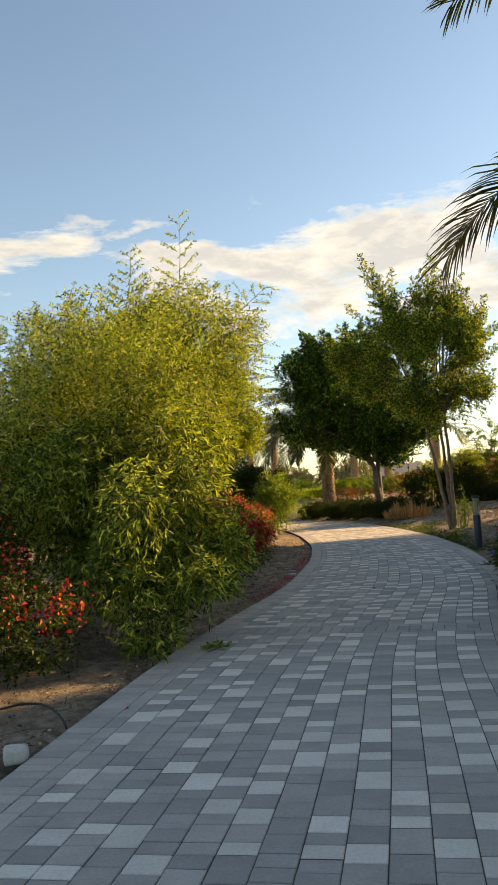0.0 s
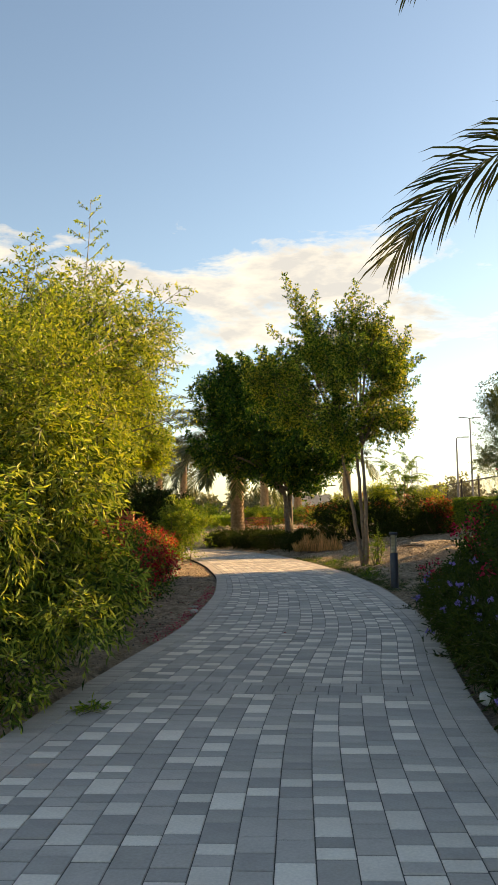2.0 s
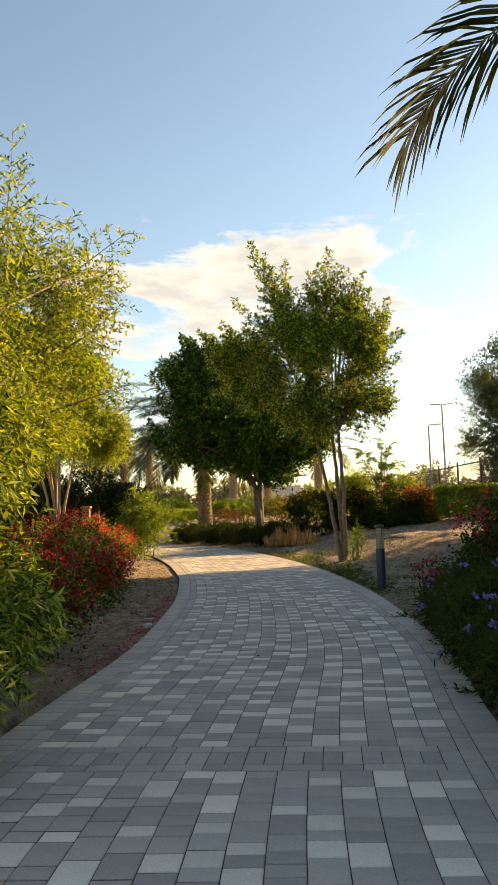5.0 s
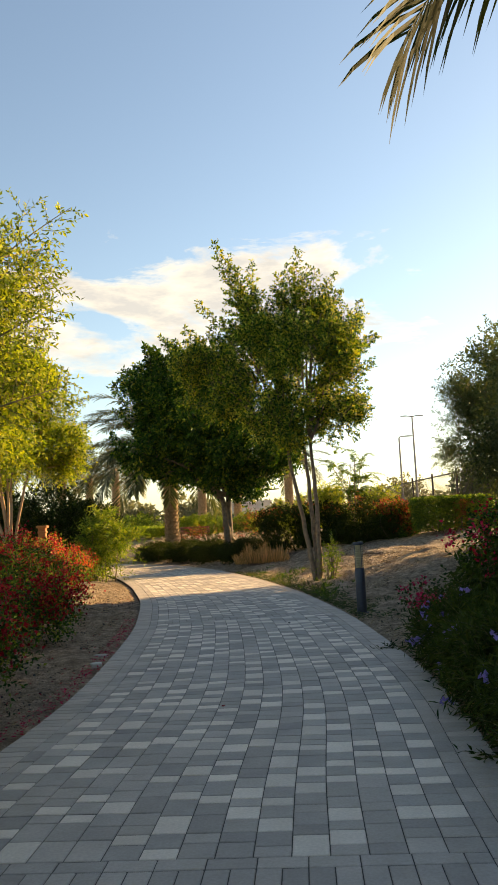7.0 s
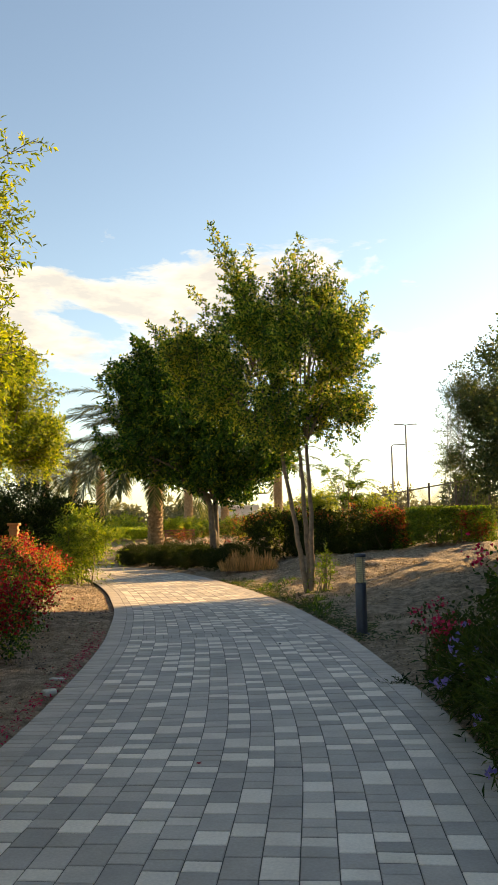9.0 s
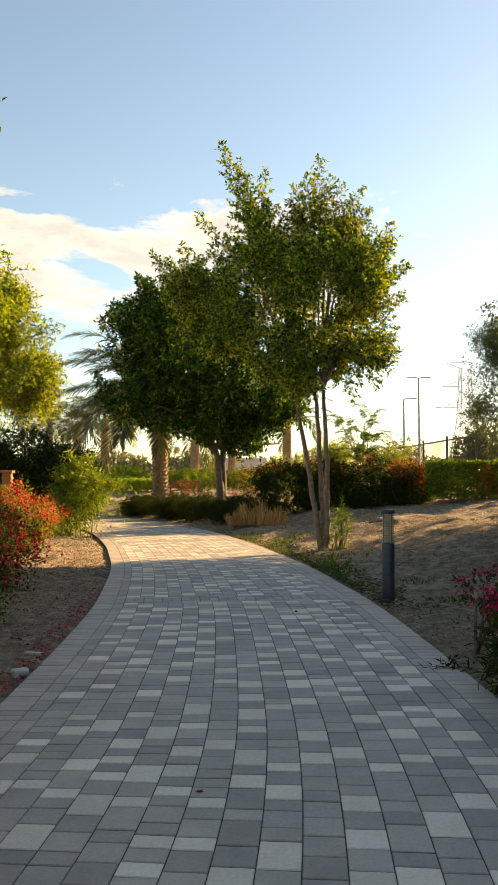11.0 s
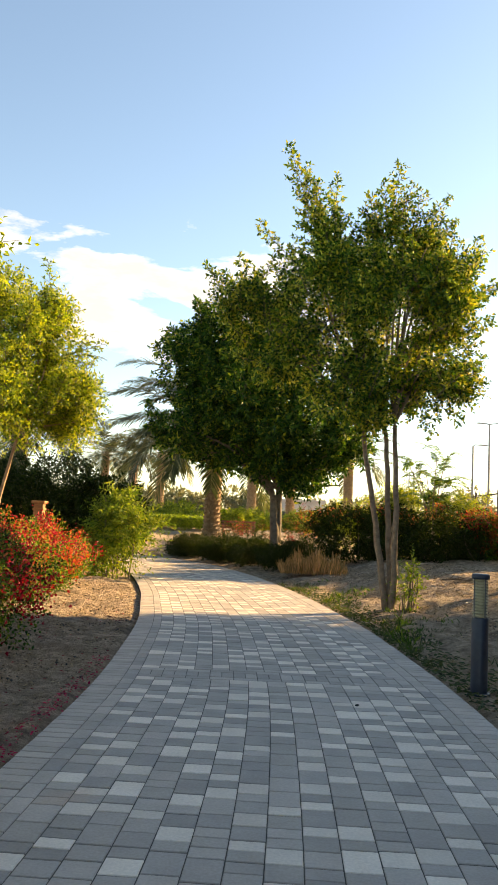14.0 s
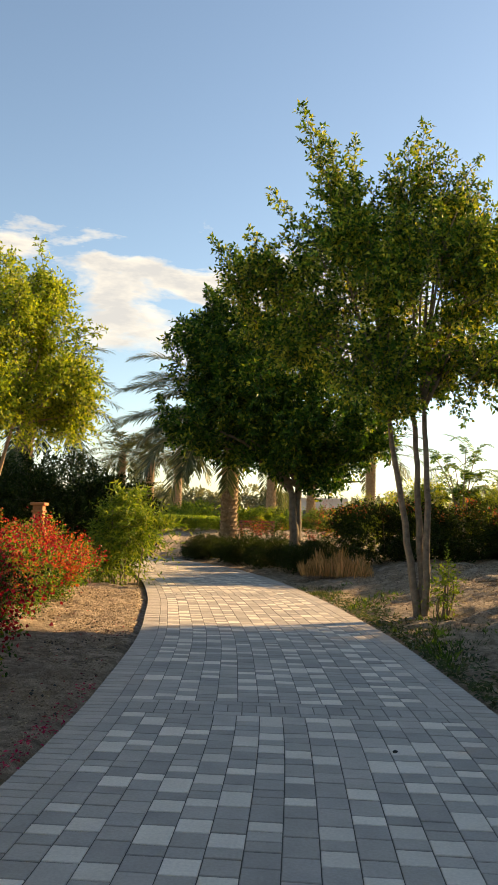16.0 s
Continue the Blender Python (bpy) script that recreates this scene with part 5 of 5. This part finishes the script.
def loose_bits():
    rng = np.random.default_rng(215)
    for x, y, mat, label, cat in ((-1.985, 6.0, "bract_red", "single red petal on the paving", "petal"), (-0.08, 12.49, "bract_red", "single red petal on the paving", "petal"), (1.0, 17.96, "hose", "small dark pebble on the paving", "pebble")):
        if cat == "petal":
            v, f = kites(rng, np.zeros((5, 3)) + np.array([0, 0, 0.004]), unit(np.c_[rng.normal(0, 1, (5, 2)), np.full(5, 0.35)]), 0.024, 0.02, flat=0.8)
            ob = part("fallen_petal", mesh_of("fallen_petal", v, f, M[mat]))
        else:
            bm = bmesh.new()
            bmesh.ops.create_icosphere(bm, subdivisions=2, radius=0.016, matrix=Matrix.Diagonal((1.2, 0.9, 0.7, 1)))
            for q in bm.verts:
                q.co *= 1 + 0.25 * noise.noise(q.co * 60 + Vector((x, y, 0)))
                q.co.z += 0.009
            ob = part("pebble", bm_mesh("pebble", bm, M[mat], True))
        ob.location = (x, y, 0.0)
        tagged(ob, label, cat, cat + "s")


loose_bits()


def scatter():
    rng = np.random.default_rng(200)

    def strewn(name, label, cat, n, lo, hi, y0, y1, size, mat, lift=0.0, power=1.0):
        s = rng.uniform(arc_at(y0), arc_at(y1), n)
        u = lo + (hi - lo) * rng.random(n) ** power
        x, y = along(s, u)
        z = land(x, y) + lift - 0.012
        pos = np.c_[x, y, z]
        v, f = kites(rng, pos, unit(np.c_[rng.normal(0, 1, (n, 2)), rng.normal(0, 0.25, n)]), size, size * 0.55, flat=0.85)
        ob = part(name, mesh_of(name, v, f, mat))
        tagged(ob, label, cat, kind="stuff")

    strewn("leaf_litter", "dry fallen leaves on the soil", "leaves", 9000, -1.9, -4.0, 3, 30, 0.045, M["litter"])
    strewn("leaf_litter", "dry fallen leaves on the soil by the tree", "leaves", 17000, 1.9, 7.0, 15, 33, 0.05, M["litter"])
    strewn("fallen_petals", "fallen red bougainvillea petals along the paving edge", "petals", 420, -1.82, -2.03, 11.5, 20, 0.04, M["bract_pink"], 0.012)
    strewn("fallen_petals", "fallen red petals on the soil", "petals", 150, -1.9, -3.2, 10, 26, 0.045, M["bract_red"], 0.01)
    strewn("ground_cover", "low green ground cover along the paving edge", "grass", 1500, 1.86, 2.6, 18, 30, 0.08, M["grey_leaf"], 0.02, 1.6)
    n = 2800
    s = rng.uniform(arc_at(17), arc_at(31), n)
    u = 1.9 + 1.3 * rng.random(n) ** 1.5
    x, y = along(s, u)
    keep = lumps(np.c_[x, y, 0 * x], 77, 2.4) > 0.1
    x, y = x[keep], y[keep]
    v, f = kites(rng, np.c_[x, y, land(x, y) - 0.03], unit(np.c_[rng.normal(0, 0.5, (len(x), 2)), np.ones(len(x))]), 0.085, 0.02, flat=0.2)
    tagged(part("grass_tufts", mesh_of("grass_tufts", v, f, M["grey_leaf"])), "patchy grey-green tufts along the paving edge", "grass", kind="stuff")
    n = 1300
    s = rng.uniform(arc_at(21), arc_at(31), n)
    u = 1.95 + 1.5 * rng.random(n) ** 1.4
    x, y = along(s, u)
    keep = lumps(np.c_[x, y, 0 * x], 78, 2.0) > 0.25
    x, y = x[keep], y[keep]
    v, f = kites(rng, np.c_[x, y, land(x, y) - 0.03], unit(np.c_[rng.normal(0, 0.7, (len(x), 2)), np.ones(len(x))]), 0.14, 0.028, flat=0.2)
    tagged(part("grass_tufts", mesh_of("grass_tufts", v, f, M["spray_leaf"])), "patchy fresh green weeds round the tree foot", "grass", kind="stuff")
    n = 1500
    s = rng.uniform(arc_at(3), arc_at(33), n)
    u = np.where(rng.random(n) < 0.5, -rng.uniform(1.9, 4.2, n), rng.uniform(1.9, 6.5, n))
    x, y = along(s, u)
    r = rng.uniform(0.006, 0.022, n)
    base = np.array([(1, 0, 0), (-1, 0, 0), (0, 1, 0), (0, -1, 0), (0, 0, 0.8), (0, 0, -0.8)], float)
    v = np.c_[x, y, land(x, y) - 0.015][:, None] + base[None] * r[:, None, None] * rng.uniform(0.7, 1.3, (n, 6, 1))
    f = np.array([(0, 2, 4), (2, 1, 4), (1, 3, 4), (3, 0, 4), (2, 0, 5), (1, 2, 5), (3, 1, 5), (0, 3, 5)])
    f = (np.arange(n)[:, None, None] * 6 + f[None]).reshape(-1, 3)
    ob = part("pebbles", mesh_of("pebbles", v.reshape(-1, 3), f, M["joint"]))
    tagged(ob, "small clods and pebbles on the soil", "pebbles", kind="stuff")


scatter()


# ---- paving ----
def paving():
    rng = random.Random(7)
    root = thing("pavement", 0, 0, 0, "winding path of grey and pale concrete pavers with soldier edging", "pavement", kind="structure")
    s = np.arange(0, ARC[-1], 0.25)
    rows = []
    for u in (-HALF, -0.6, 0.6, HALF):
        x, y = along(s, u)
        rows.append(np.c_[x, y, np.full(len(s), -0.006)])
    skirt = []
    for u in (-HALF, HALF):
        x, y = along(s, u)
        skirt.append(np.c_[x, y, np.full(len(s), -0.15)])
    grid = np.stack([skirt[0]] + rows + [skirt[1]], 0)
    a, b = grid.shape[:2]
    i, j = np.meshgrid(np.arange(a - 1), np.arange(b - 1), indexing="ij")
    f = np.stack([i * b + j, (i + 1) * b + j, (i + 1) * b + j + 1, i * b + j + 1], -1).reshape(-1, 4)
    part("bedding", mesh_of("bedding", grid, f, M["joint"]), root)
    bands = [arc_at(y) for y in (-11, -1, 9.05, 19.1, 29.1)]
    bands += [bands[-1] + 10, bands[-1] + 20, bands[-1] + 30]
    cells = []            # s0, s1, u0, u1, tone
    W, N, B = 0.19, 15, 0.125      # width of a column, columns, half a brick
    U = -W * N / 2
    tones_before = {}
    for k in range(N):
        u0 = U + W * k
        for b0, b1 in zip([0.0] + bands, bands + [ARC[-1] - 0.3]):
            q, end, last = b0 + 2 * B, b1 - 2 * B, "dark"
            while q < end - 0.03:
                L = rng.choice((0.13, 0.13, 0.19, 0.19, 0.26))
                if end - q - L < 0.09:
                    L = end - q
                beside = tones_before.get((k - 1, round(q / 0.2)), "dark")
                share = 0.0 if last == "light" else 0.15 if beside == "light" else 0.5
                c = "light" if rng.random() < share else "mid" if rng.random() < 0.6 else "dark"
                cells.append((q, q + L, u0, u0 + W, c))
                tones_before[(k, round(q / 0.2))] = c
                last = c
                q += L
    for b0 in bands:
        n = round(W * N / B)
        step = W * N / n
        for k in range(n):
            cells.append((b0 - B, b0 + B, U + step * k, U + step * (k + 1), rng.choice(("mid", "dark", "dark"))))
            if k % 2 == 0:
                for r in (-2 * B, B):
                    cells.append((b0 + r, b0 + r + B, U + step * k, min(U + step * (k + 2), -U), rng.choice(("mid", "dark"))))
    q = 0.0
    while q < ARC[-1] - 0.3:
        for u0, u1 in ((-HALF, U - B), (-U + B, HALF)):
            cells.append((q, q + B, u0, u1, "edge"))
        q += B
    q = 0.0
    while q < ARC[-1] - 0.4:
        for u0, u1 in ((U - B, U), (-U, -U + B)):
            cells.append((q, q + 2 * B, u0, u1, rng.choice(("mid", "dark", "edge"))))
        q += 2 * B
    C = np.array([c[:4] for c in cells])
    tones = np.array([("light", "mid", "dark", "edge").index(c[4]) for c in cells])
    r2 = np.random.default_rng(9)
    n = len(C)
    g, gs, ch = 0.0028, 0.0055, 0.004
    dz = r2.normal(0, 0.0011, n)
    tx, ty = r2.normal(0, 0.004, n), r2.normal(0, 0.004, n)
    s0, s1, u0, u1 = C[:, 0] + gs, C[:, 1] - gs, C[:, 2] + g, C[:, 3] - g

    def ring(inset, z, tilt):
        out = []
        for ss, uu in ((s0 + inset, u0 + inset), (s0 + inset, u1 - inset), (s1 - inset, u1 - inset), (s1 - inset, u0 + inset)):
            x, y = along(ss, uu)
            zz = z + dz + tilt * (tx * (ss - (s0 + s1) / 2) + ty * (uu - (u0 + u1) / 2))
            out.append(np.c_[x, y, zz])
        return np.stack(out, 1)

    V = np.concatenate([ring(0, -0.03, 0), ring(0, -ch, 1), ring(ch, 0.0, 1)], 1)      # n, 12, 3
    F = []
    for lo in (0, 4):
        for k in range(4):
            m = (k + 1) % 4
            F.append((lo + k, lo + m, lo + 4 + m, lo + 4 + k))
    F.append((8, 9, 10, 11))
    F = np.array(F)
    mid_y = V[:, 8:, 1].mean(1)
    mid_x = V[:, 8:, 0].mean(1)
    near = (mid_y > 5.6) & (mid_y < 8.7) & (np.abs(C[:, 2:].mean(1)) < 1.42)
    rest = np.where(~near)[0]
    m = len(rest)
    faces = (np.arange(m)[:, None, None] * 12 + F[None]).reshape(-1, 4)
    mats = [M["paver_light"], M["paver_mid"], M["paver_dark"], M["paver_edge"]]
    part("pavers", mesh_of("pavers", V[rest], faces, mats, np.repeat(tones[rest], len(F))), root, kind="stuff")
    store = {}
    for k in np.where(near)[0]:
        L, W, tn = round(C[k, 1] - C[k, 0], 2), round(C[k, 3] - C[k, 2], 2), int(tones[k])
        if (L, W, tn) not in store:
            a, b = W / 2 - g, L / 2 - gs
            rr = [[(-(a - i), -(b - i), z), (a - i, -(b - i), z), (a - i, b - i, z), (-(a - i), b - i, z)] for i, z in ((0, -0.03), (0, -ch), (ch, 0.0))]
            store[(L, W, tn)] = mesh_of("paver", np.array(rr).reshape(-1, 3), F, M["stone_" + ("light", "mid", "dark")[tn]])
        ob = part("paver", store[(L, W, tn)], root)
        sm, um = (C[k, 0] + C[k, 1]) / 2, (C[k, 2] + C[k, 3]) / 2
        x, y = along(sm, um)
        x2, y2 = along(sm + 0.05, um)
        ob.matrix_basis = pose(float(x), float(y), float(dz[k]), 0, 0, math.degrees(math.atan2(-(x2 - x), y2 - y)))


paving()
